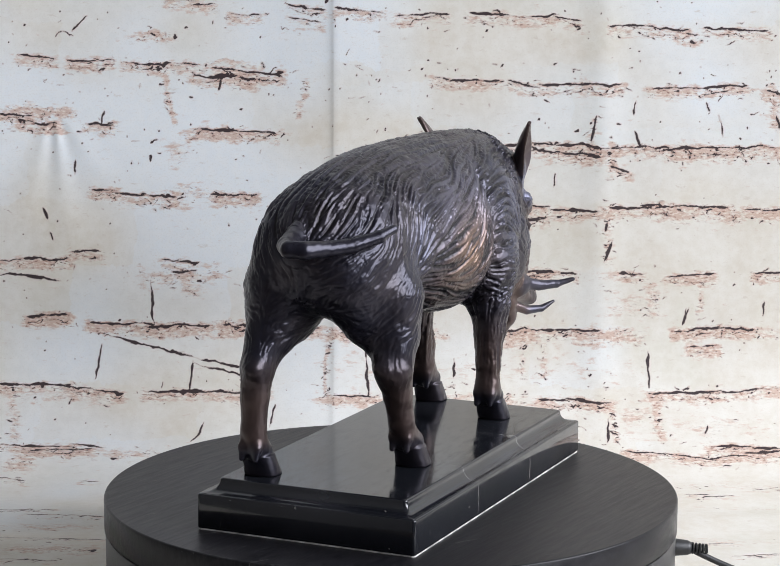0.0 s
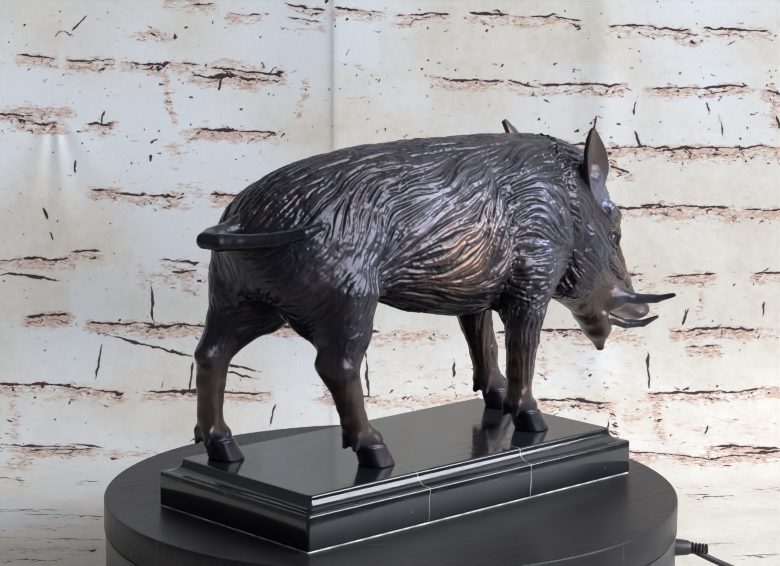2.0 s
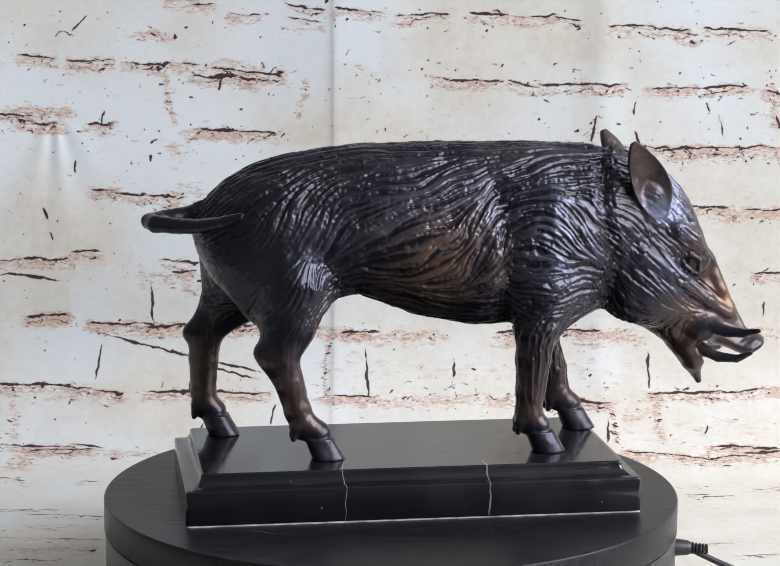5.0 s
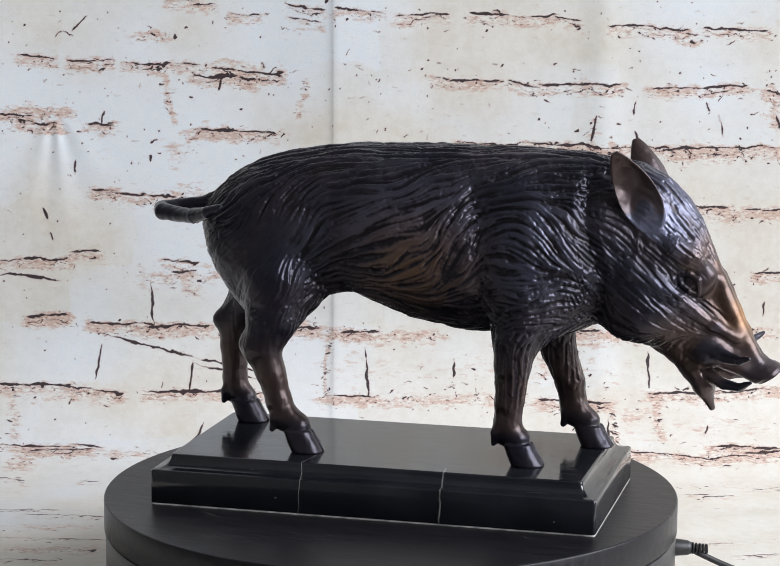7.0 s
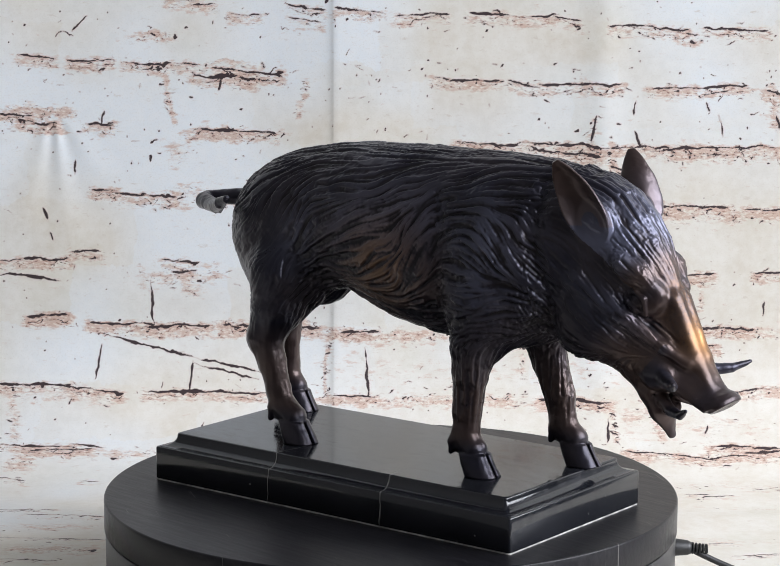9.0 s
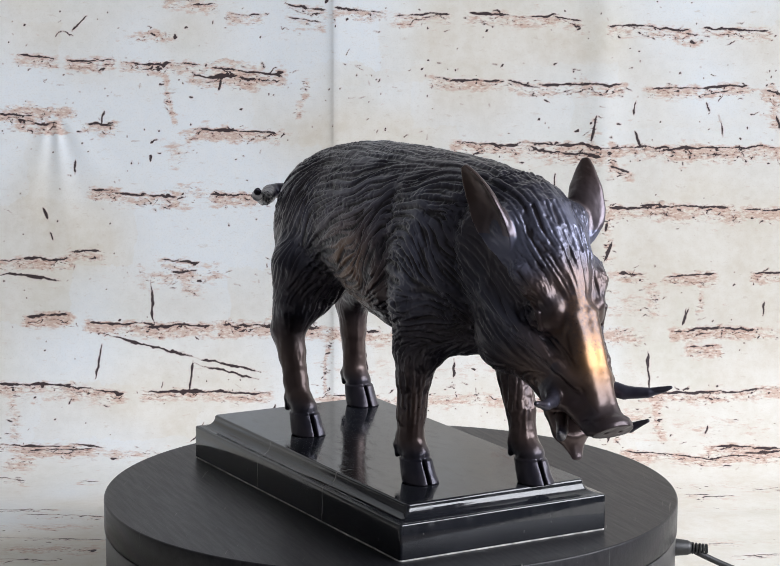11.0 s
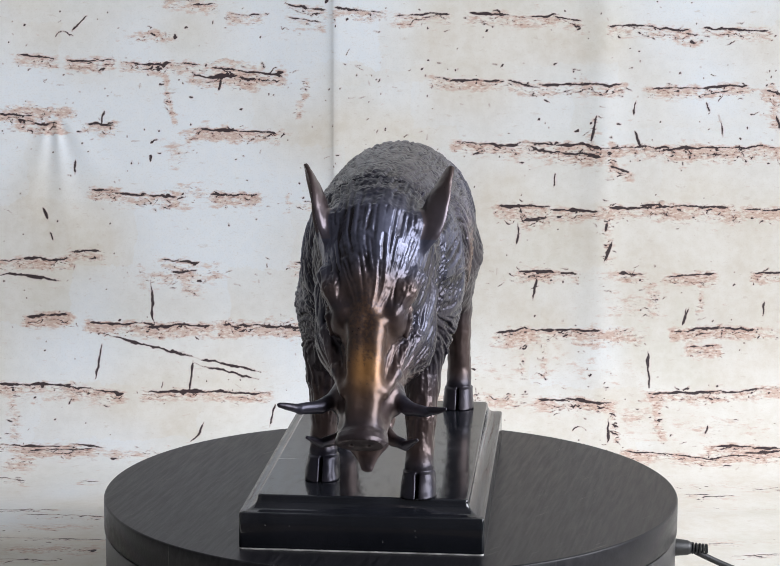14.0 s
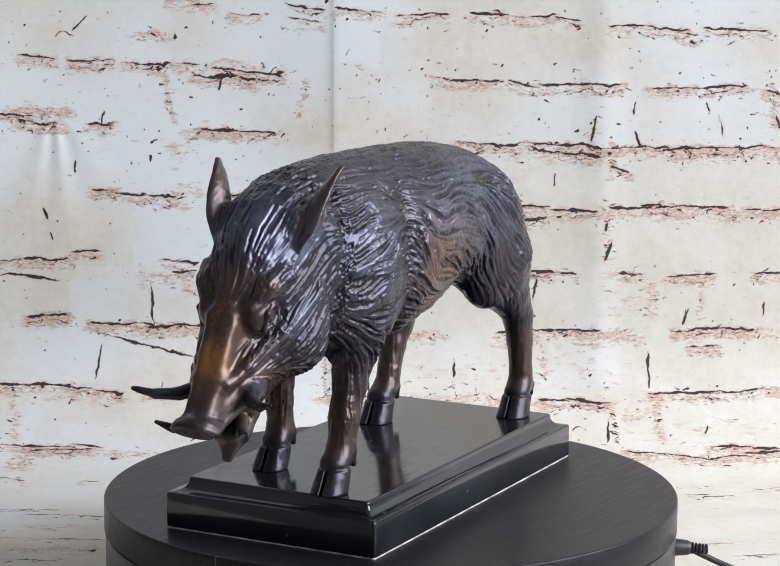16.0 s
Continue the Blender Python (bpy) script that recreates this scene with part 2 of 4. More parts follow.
def cloth_point(x, s):
    """A point of the cloth; s is the length along it, 0 where it starts to lie on the table top's plane."""
    arc = SWEEP * math.pi / 2
    a = np.clip(s / SWEEP, 0, math.pi / 2)
    y = np.where(s < 0, WALL_Y - SWEEP + s, WALL_Y - SWEEP + SWEEP * np.sin(a))
    z = np.where(s < 0, TABLE_Z, TABLE_Z + SWEEP * (1 - np.cos(a))) + np.maximum(s - arc, 0)
    return y, z


def spread(fine0, fine1, step, lo, hi, coarse):
    a = np.arange(lo, fine0, coarse)
    b = np.arange(fine0, fine1, step)
    c = np.arange(fine1, hi + coarse, coarse)
    return np.concatenate([a, b, c])


class BrickPrint:
    """The fields of the print over a grid of cloth places, xs across and zs up, in millimetres."""

    def __init__(self, xs, zs):
        self.xs, self.zs = xs, zs
        X, Z = np.meshgrid(xs, zs)
        self.X, self.Z = X.ravel(), Z.ravel()
        p = np.stack([self.X, self.Z, np.zeros_like(self.X)], 1)
        grid = X.shape
        self.wx = (vnoise(p, 14, 3) - 0.5) * 5 + (vnoise(p, 4, 4) - 0.5) * 2.4
        self.wz = (vnoise(p, 22, 5) - 0.5) * 6 + (vnoise(p, 6, 6) - 0.5) * 3.4 + (vnoise(p, 2.5, 16) - 0.5) * 1.8
        self.X2, self.Z2, self.wx2, self.wz2 = X, Z, self.wx.reshape(grid), self.wz.reshape(grid)
        self.thick = vnoise(p, 7, 7).reshape(grid)
        self.ink = np.zeros(grid)
        self.rust = np.zeros(grid)
        self.blot = (0.45 + 0.9 * vnoise(p, 20, 11)).reshape(grid)
        self.rng = random.Random(9)

    def stroke(self, x0, z0, x1, z1, w=1.3, warp=0.6, rust=0.0):
        """A dark line; ink holds the distance inside its edge (0.5 on the edge, 0.25 to the millimetre)."""
        pad = 17 if rust else 7
        i0, i1 = np.searchsorted(self.xs, (min(x0, x1) - pad, max(x0, x1) + pad))
        j0, j1 = np.searchsorted(self.zs, (min(z0, z1) - pad, max(z0, z1) + pad))
        if i0 >= i1 or j0 >= j1:
            return
        m = (slice(j0, j1), slice(i0, i1))
        dx, dz = x1 - x0, z1 - z0
        n2 = dx * dx + dz * dz + 1e-9
        qx, qz = self.X2[m] + self.wx2[m] * warp, self.Z2[m] + self.wz2[m] * warp
        t = np.clip(((qx - x0) * dx + (qz - z0) * dz) / n2, 0, 1)
        d = np.hypot(qx - x0 - t * dx, qz - z0 - t * dz)
        half = w * (0.35 + 1.3 * self.thick[m]) * np.minimum(1, 0.25 + 4 * np.minimum(t, 1 - t))
        self.ink[m] = np.maximum(self.ink[m], np.clip(0.5 + 0.25 * (half - d), 0, 1))
        if rust:
            e = np.hypot(qx - x0 - t * dx, np.maximum(np.abs(qz + 4.0 - z0 - t * dz) - 3.0, 0) * 1.3)
            self.rust[m] = np.maximum(self.rust[m], rust * self.blot[m] * np.clip(1.0 - e / 9.0, 0, 1))

    def flecks(self, n, x0, x1, z, drop, tall):
        """Short dark chips of missing paint strewn along a course."""
        r = self.rng
        for _ in range(n):
            x, zz = r.uniform(x0, x1), z - drop + r.gauss(0, tall)
            a, half = r.gauss(-0.1, 0.4), 0.4 + 3.4 * r.random() ** 2
            self.stroke(x - half * math.cos(a), zz - half * math.sin(a), x + half * math.cos(a), zz + half * math.sin(a), r.uniform(0.22, 0.52), 1.1)

    def bed(self, z, runs, w=1.5, rust=0.75):
        """A bed joint at height z: dark runs (x0, x1, rise of its start, rise of its end)."""
        for x0, x1, r0, r1 in runs:
            cuts = [0.0]
            while cuts[-1] < 1:
                cuts.append(cuts[-1] + self.rng.uniform(9, 34) / max(x1 - x0, 8))
            for a, c in zip(cuts, cuts[1:]):
                c = min(c, 1.0)
                dz = self.rng.gauss(0, 0.6)
                xa, xb = x0 + (x1 - x0) * a - 2.5, x0 + (x1 - x0) * c + 2.0
                za, zb = z + r0 + (r1 - r0) * a + dz, z + r0 + (r1 - r0) * c + dz + self.rng.gauss(0, 0.7)
                self.stroke(xa, za, xb, zb, w * self.rng.uniform(0.32, 0.72), 0.55, rust)
                self.flecks(int((xb - xa) * 0.10 + 4 * rust * self.rng.random()), xa - 6, xb + 6, (za + zb) / 2, 4.5, 3.2)
                if self.rng.random() < 0.5:
                    self.stroke(xa + 2, za - self.rng.uniform(2, 7), xb - 2, zb - self.rng.uniform(2, 7), self.rng.uniform(0.22, 0.4), 1.2)

    def crack(self, x0, z0, x1, z1, w=0.9):
        self.stroke(x0, z0, x1, z1, w * 0.95, 0.7, 0.12)

    def end_joint(self, x0, z0, x1, z1, width, amount):
        """Tan, crumbling paint down the end of a brick."""
        t = np.clip((self.Z2 - z0) / (z1 - z0), 0, 1)
        d = np.abs(self.X2 + self.wx2 - x0 - t * (x1 - x0)) / width
        f = np.exp(-d * d) * np.clip((max(z0, z1) - self.Z2) / 6 + 0.5, 0, 1) * np.clip((self.Z2 - min(z0, z1)) / 6 + 0.5, 0, 1)
        self.rust = np.maximum(self.rust, amount * f)
        for _ in range(int(abs(z1 - z0) * amount * 0.45)):
            k = self.rng.random()
            self.flecks(1, x0 + (x1 - x0) * k - width, x0 + (x1 - x0) * k + width, z0 + (z1 - z0) * k, 0, 1)

    def ring(self, x, z, r, a0, a1):
        pts = [(x + r * math.cos(a0 + (a1 - a0) * i / 8), z + r * math.sin(a0 + (a1 - a0) * i / 8)) for i in range(9)]
        for (xa, za), (xb, zb) in zip(pts, pts[1:]):
            self.stroke(xa, za, xb, zb, 0.42, 0.1)

    def scatter(self, n, rng, courses):
        """Loose hairlines, chips and specks; more of them along the courses."""
        for i in range(n):
            x = rng.uniform(-340, 340)
            k = rng.random()
            z = rng.uniform(-110, 325)
            if k < 0.65:
                z = rng.choice(courses) + rng.gauss(-4, 6)
            a = rng.gauss(0, 0.30) if rng.random() < 0.85 else rng.uniform(0.9, 2.0)
            half = 0.2 + (3.2 * rng.random() ** 2.4 if k < 0.65 else 0.4 * rng.random())
            self.stroke(x - half * math.cos(a), z - half * math.sin(a), x + half * math.cos(a), z + half * math.sin(a),
                        rng.uniform(0.2, 0.42) if half > 0.8 else rng.uniform(0.4, 0.95), 0.8)

    def tones(self, courses, rng):
        """Each brick's own tone, 0 to 1."""
        zz = self.Z + self.wz * 1.6
        row = np.searchsorted(np.array(sorted(courses)), zz)
        shift = np.array([rng.uniform(0, 140) for _ in range(40)])
        col = np.floor((self.X + self.wx * 1.6 + shift[row]) / 138.0).astype(int)
        tone = np.array([rng.random() for _ in range(640)])
        return tone[(row * 16 + col + 8) % 640]

    def band(self, z, x0, x1, thick, amount):
        """Flaked, reddish paint along a course."""
        f = np.exp(-((self.Z2 + self.wz2 * 1.5 - z) / thick) ** 2) * np.clip((self.X2 - x0) / 25 + 0.5, 0, 1) * np.clip((x1 - self.X2) / 25 + 0.5, 0, 1)
        self.rust = np.maximum(self.rust, amount * f * self.blot)
        self.flecks(int((x1 - x0) * amount * 0.22 * min(1, thick / 7)), x0, x1, z, 0, thick * 0.6)


def brick_print(b):
    """Bed joints, cracks, specks and flaked courses, in millimetres on the cloth."""
    b.bed(313, ((-192, -154, 11.8, 8.6), (-137, -115, 1.4, -1.5), (-90, -60, 8, 3.8), (-87, -64, -2.6, -6.8), (-47, -8, 4.7, 0.7), (4, 47, 0.7, -0.8), (69, 98, 2.2, -0.6), (107, 160, -0.6, -2.9), (188, 223, -7.1, -9.9), (223, 261, -11.2, -16.1), (270, 321, -11, -11.6)), 1.3, 0.55)
    b.bed(262, ((-321, -293, 16.3, 13), (-278, -244, 12.2, 10.2), (-229, -193, 9.4, 7.5), (-182, -169, 6.6, 6.3), (-169, -137, -0.2, -3.5), (-150, -96, 3.3, 0.1), (-163, -120, -1.8, -4.2), (39, 91, -3.6, -5.6), (103, 125, -5.5, -9.3), (129, 198, -8.4, -8.1), (224, 305, -11.5, -9), (325, 335, -14.1, -16.2)), 1.4, 0.7)
    b.bed(207, ((-340, -314, 21.1, 15.6), (-323, -290, 13.4, 10.5), (-264, -243, 11.5, 9.8), (-165, -103, 5.8, 3.5), (57, 113, -3.2, -6), (117, 178, -5.2, -6.7), (182, 336, -7.5, -8.6), (126, 178, -10.3, -14.5), (191, 204, -26.6, -28.7)), 1.5, 0.8)
    b.bed(150, ((-259, -216, 9.9, 7.9), (-211, -190, 7.9, 5), (-155, -118, 6.4, 5.7), (-73, -60, 2.4, 2), (94, 135, -2.6, -2.5), (140, 179, -4.6, -6.7), (192, 291, -3.5, -2.3), (309, 338, -4.8, -4.7), (118, 135, -12.6, -13.4)), 1.5, 0.8)
    b.bed(94, ((-341, -284, 5.5, 4.9), (-280, -256, 11.1, 10.7), (-199, -171, 6.1, 4), (-191, -173, -4.9, -6.1), (-82, -64, 2.2, 3.1), (114, 160, -3.6, -5.7), (201, 219, -3.3, -5.4), (241, 280, -7.5, -5.2), (319, 340, -4.1, -3.1)), 1.4, 0.7)
    b.bed(38, ((-318, -285, 10.7, 12.2), (-263, -211, 6.7, 4.6), (-213, -161, 2.4, 2.6), (-147, -64, 2.6, 0.9), (-42, -12, -2.7, -1.2), (93, 119, -2.2, 1.6), (119, 181, -0.7, -0.4), (251, 316, 1.1, 1.4), (264, 286, -15.3, -13)), 1.5, 0.9)
    b.bed(-18, ((-343, -282, 6.9, 4.9), (-286, -236, 2.6, -1.7), (-212, -168, -1.7, 0.9), (-177, -109, -0.4, -0.1), (-53, -16, -3.2, -3.2), (130, 180, -4.7, -7), (158, 190, -5.9, -10.2), (228, 289, 0.4, 1.1), (289, 340, 1.6, 5.4)), 1.4, 0.8)
    b.bed(-77, ((-337, -272, 4.4, 0.6), (-273, -251, 6.4, 0.8), (-310, -259, -2.4, -2.2), (203, 232, 0.3, -3.7), (236, 278, -3.7, -12.3), (278, 334, -9.5, 0.6), (276, 335, 3.9, 2.9)), 1.6, 0.8)
    b.bed(-145, ((-329, -309, 21.2, 16.6), (-259, -247, 17.1, 17.1), (244, 261, -13.4, -13.1), (260, 281, -19.4, -15.9), (303, 325, -3, 6.8)), 1.0, 0.4)
    b.bed(-287, ((-313, -268, 71.1, 67.3), (-291, -229, 59.5, 54.7), (-299, -220, -6.6, -12.4), (-290, -248, -59, -62.3), (231, 260, -16.4, -10.6), (257, 292, -51.2, -41.6)), 0.9, 0.35)
    b.crack(-210.3, 82.4, -209.5, 42.6)
    b.crack(-256.8, 34.6, -169.0, 12.1)
    b.crack(-169.0, 12.1, -114.2, 0.0)
    b.crack(-173.3, 7.6, -116.2, -6.3)
    b.crack(-174.2, 9.9, -177.0, -15.6)
    b.crack(-254.5, 25.0, -259.2, -8.3)
    b.crack(-22.7, 21.5, -20.2, -21.2)
    b.crack(54.7, 12.1, 54.7, -4.8)
    b.crack(224.4, 20.2, 225.9, -10.8)
    b.crack(209.6, 213.0, 213.4, 198.8)
    b.crack(281.6, 229.3, 287.4, 207.7)
    b.crack(210.4, 238.9, 208.5, 228.1)
    b.crack(192.2, 119.3, 186.1, 97.3)
    b.crack(188.4, 134.6, 186.8, 125.9)
    b.crack(175.8, 227.1, 173.2, 204.2)
    b.crack(126.7, 83.8, 122.6, 65.2)
    b.crack(259.0, 57.8, 255.8, 43.6)
    b.crack(327.3, 64.7, 325.6, 51.5)
    b.crack(188.4, -42.6, 186.9, -68.1)
    b.crack(110.3, 132.1, 108.8, 112.4)
    b.crack(-303.6, 144.4, -299.9, 132.6)
    b.crack(-298.9, 121.7, -296.4, 115.5)
    b.crack(-148.6, 256.8, -150.8, 245.6)
    b.crack(-161.6, -48.4, -171.8, -71.1)
    b.crack(-101.6, -32.3, -106.1, -54.5)
    b.crack(271.4, 239.1, 274.6, 231.8)
    b.crack(-343.3, 85.0, -291.0, 81.6)
    b.crack(-250.0, 228.4, -251.1, 217.6)
    b.crack(-55.4, 325.3, -57.5, 321.9)
    b.crack(261.2, 57.8, 257.4, 48.9)
    b.crack(-275.8, 187.2, -277.0, 174.2)
    b.crack(-209.7, 191.0, -209.7, 185.3)
    b.crack(141.3, 175.9, 140.2, 165.0)
    b.crack(275.7, -48.9, 272.0, -56.7)
    b.crack(332.0, 226.5, 335.0, 215.7)
    b.crack(-317.1, 305.2, -316.5, 304.0, 1.4)
    b.crack(-208.6, 202.7, -208.0, 201.5, 1.7)
    b.crack(80.7, 300.4, 81.3, 299.2, 1.9)
    b.crack(94.7, 269.3, 95.3, 268.1, 1.5)
    b.crack(25.3, 266.0, 25.9, 264.8, 1.2)
    b.crack(-131.6, 231.9, -131.0, 230.7, 1.2)
    b.crack(126.7, 223.5, 127.3, 222.3, 1.3)
    b.crack(30.4, 274.6, 31.0, 273.4, 1.0)
    b.crack(-246.6, 130.7, -246.0, 129.5, 0.9)
    b.crack(-211.5, 150.5, -210.9, 149.3, 1.2)
    b.crack(-239.2, 46.9, -238.6, 45.7, 1.2)
    b.crack(186.3, 193.5, 186.9, 192.3, 1.0)
    b.crack(1.4, 21.5, 2.0, 20.3, 1.0)
    b.crack(36.3, 34.1, 36.9, 32.9, 1.3)
    b.crack(-318.3, 217.4, -317.7, 216.2, 1.0)
    b.crack(309.7, 27.3, 310.3, 26.1, 1.2)
    b.crack(-304.7, 20.2, -304.1, 19.0, 1.0)
    b.band(293, -229, -188, 4, 0.8)
    b.band(269, -231, -98, 4, 0.6)
    b.band(196, -198, -176, 19, 0.55)
    b.band(224, -340, -288, 6, 0.7)
    b.band(210, -172, -94, 4, 0.7)
    b.band(253, 39, 202, 4, 0.5)
    b.band(250, 220, 318, 4, 0.6)
    b.band(241, 321, 335, 13, 0.7)
    b.band(193, 91, 337, 8, 0.75)
    b.band(185, 174, 199, 15, 0.6)
    b.band(140, 92, 338, 7, 0.7)
    b.band(148, -242, -99, 7, 0.5)
    b.band(85, -221, -151, 13, 0.75)
    b.band(84, 97, 223, 7, 0.4)
    b.band(62, 180, 241, 17, 0.45)
    b.band(38, -161, -64, 6, 0.8)
    b.band(32, -64, 49, 8, 0.95)
    b.band(31, 89, 224, 11, 0.85)
    b.band(34, 312, 342, 10, 0.6)
    b.band(-25, -342, -229, 9, 0.6)
    b.band(-26, -64, 119, 7, 0.75)
    b.band(-30, 114, 197, 9, 0.6)
    b.band(-39, 192, 231, 12, 0.6)
    b.band(-99, -333, -303, 19, 0.8)
    b.band(-86, -292, -194, 9, 0.55)
    b.band(-89, 197, 333, 8, 0.6)
    b.band(-327, -293, -217, 12, 0.6)
    b.band(-192, 240, 316, 4, 0.3)
    b.band(-259, -305, -225, 13, 0.5)
    b.band(-139, 226, 325, 13, 0.35)
    b.band(-293, 207, 298, 13, 0.4)
    b.band(-52, 191, 337, 17, 0.35)
    b.band(4, -64, 224, 17, 0.3)
    b.band(228, -340, -272, 7, 0.85)
    b.band(290, -222, -200, 5, 0.95)
    b.band(156, -200, -150, 7, 0.7)
    b.band(208, -190, -150, 7, 0.6)
    b.end_joint(-197, 262, -189, 216, 4, 0.85)
    b.end_joint(-73, 258, -81, 222, 4, 0.6)
    b.end_joint(-91, 160, -89, 140, 4, 0.5)
    b.end_joint(174, 228, 173, 198, 6, 0.45)
    b.end_joint(190, 204, 192, 178, 6, 0.8)
    b.end_joint(189, 142, 190, 96, 5, 0.6)
    b.end_joint(-178, 96, -176, 64, 14, 0.55)
    b.end_joint(228, 82, 229, 48, 9, 0.55)
    b.end_joint(270, 92, 271, 52, 4, 0.6)
    b.end_joint(-56, 40, -58, -24, 3, 0.6)
    b.end_joint(115, 26, 118, -6, 4, 0.5)
    b.end_joint(136, 30, 134, -6, 5, 0.5)
    b.end_joint(230, -14, 235, -68, 6, 0.75)
    b.end_joint(193, -34, 194, -70, 4, 0.6)
    b.end_joint(328, 256, 332, 214, 6, 0.7)
    b.end_joint(-332, -16, -324, -72, 7, 0.5)
    b.ring(-284, 291, 6.5, 0.4, 2.9)
    b.ring(163, -57, 6, 0.3, 3.0)
    b.crack(-276, 297, -263, 310, 0.7)


def backdrop():
    xs = spread(-0.350, 0.350, 0.00080, -0.95, 0.95, 0.02)
    ss = spread(-0.235, 0.545, 0.00082, -0.575, 1.35, 0.02)
    nx, ns = len(xs), len(ss)
    Xg, Sg = np.meshgrid(xs, ss)
    X, S = Xg.ravel().astype(np.float64), Sg.ravel().astype(np.float64)
    Y, Z = cloth_point(X, S)
    flat = S - SWEEP * math.pi / 2 + TABLE_Z + SWEEP          # height of the cloth were it all hung
    # folds: one sharp crease, one soft one, gathered pleats high up beside it, slack waves near the table
    hung = np.clip(S / 0.12, 0, 1)
    bulge = 0.0006 * np.exp(-np.abs(X + 0.051) / 0.006) + 0.0005 * np.tanh((X + 0.051) / 0.003)
    bulge += 0.0012 * np.exp(-((X - 0.182) / 0.016) ** 2)
    # pleats that fan out below a pinched spot
    px, pz = X + 0.293, 0.224 - Z
    phi, far = np.arctan2(px, np.maximum(pz, 1e-4) + 0.02), np.hypot(px, pz)
    bulge += 0.0004 * np.sin(phi * 15 + 0.8 * np.sin(phi * 6)) * np.exp(-(phi / 0.75) ** 2) * np.clip(pz / 0.012, 0, 1) * np.clip(1.15 - far / 0.13, 0, 1)
    p = np.stack([X, np.zeros_like(X), S], 1)
    bulge += (vnoise(p * np.array([1, 1, 0.45]), 0.085, 21) - 0.5) * 0.003
    Y = Y - bulge * hung
    Z = Z + (1 - hung) * (0.003 * np.sin(S / 0.016 + 3 * X) * (vnoise(p, 0.09, 22)) + 0.0015)
    pr = BrickPrint(xs * 1000, (ss - SWEEP * math.pi / 2 + TABLE_Z + SWEEP) * 1000)
    brick_print(pr)
    courses = (308, 270, 254, 215, 200, 150, 92, 42, -12, -66)
    rng = random.Random(5)
    pr.scatter(620, rng, courses)
    tone = pr.tones(courses, rng)
    # random brick tone, plus a height and side ramp that evens out the lighting
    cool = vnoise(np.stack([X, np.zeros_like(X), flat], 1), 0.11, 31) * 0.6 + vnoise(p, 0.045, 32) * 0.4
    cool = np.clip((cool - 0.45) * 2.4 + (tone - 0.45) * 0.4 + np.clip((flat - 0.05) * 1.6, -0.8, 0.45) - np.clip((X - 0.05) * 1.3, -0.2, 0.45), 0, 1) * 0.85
    idx = np.arange(nx * ns).reshape(ns, nx)
    quads = np.stack([idx[:-1, :-1], idx[:-1, 1:], idx[1:, 1:], idx[1:, :-1]], -1).reshape(-1, 4)
    me = bpy.data.meshes.new("backdrop")
    fill_mesh(me, np.stack([X, Y, Z], 1), quads)
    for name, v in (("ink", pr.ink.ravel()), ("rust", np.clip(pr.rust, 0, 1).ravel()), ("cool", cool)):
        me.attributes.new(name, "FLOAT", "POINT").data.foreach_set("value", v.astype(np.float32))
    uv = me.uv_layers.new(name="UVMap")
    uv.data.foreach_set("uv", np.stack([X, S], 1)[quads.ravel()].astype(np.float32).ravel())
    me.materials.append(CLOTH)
    ob = new("backdrop", me)
    tagged(ob, "cloth photo backdrop printed with flaking whitewashed bricks, creased", "backdrop", kind="structure")


def fill_mesh(me, verts, quads):
    me.vertices.add(len(verts))
    me.vertices.foreach_set("co", verts.astype(np.float32).ravel())
    me.loops.add(len(quads) * 4)
    me.loops.foreach_set("vertex_index", quads.astype(np.int32).ravel())
    me.polygons.add(len(quads))
    me.polygons.foreach_set("loop_start", np.arange(0, len(quads) * 4, 4, dtype=np.int32))
    me.polygons.foreach_set("loop_total", np.full(len(quads), 4, np.int32))
    me.update(calc_edges=True)
    me.shade_smooth()


backdrop()


# ---- the turntable with its cable ----
def turntable():
    ob = tagged(new("turntable"), "round black motorised display turntable on the table", "turntable")
    ob.location = (0.0, 0.0, TABLE_Z)
    up = -TABLE_Z
    R = 0.2000
    body = part("drum", lathe([(0.196, 0.0), (0.1990, 0.003), (0.1992, up - 0.0246), (0.1986, up - 0.0238), (0.185, up - 0.0236)], 160), DRUM, ob, "black plastic drum", True)
    sm = body.data
    platter = part("platter", lathe([(0.185, -0.0226), (R - 0.0008, -0.0226), (R, -0.0218), (R, -0.0012), (R - 0.0003, -0.0005), (R - 0.0012, 0.0)], 192), PLATTER, ob, "black wood-grained round platter")
    platter.location = (0, 0, up)
    for f in platter.data.polygons:
        f.use_smooth = abs(f.normal.z) < 0.9
    for f in sm.polygons:
        f.use_smooth = abs(f.normal.z) < 0.9
    return platter


PLATTER_OB = turntable()


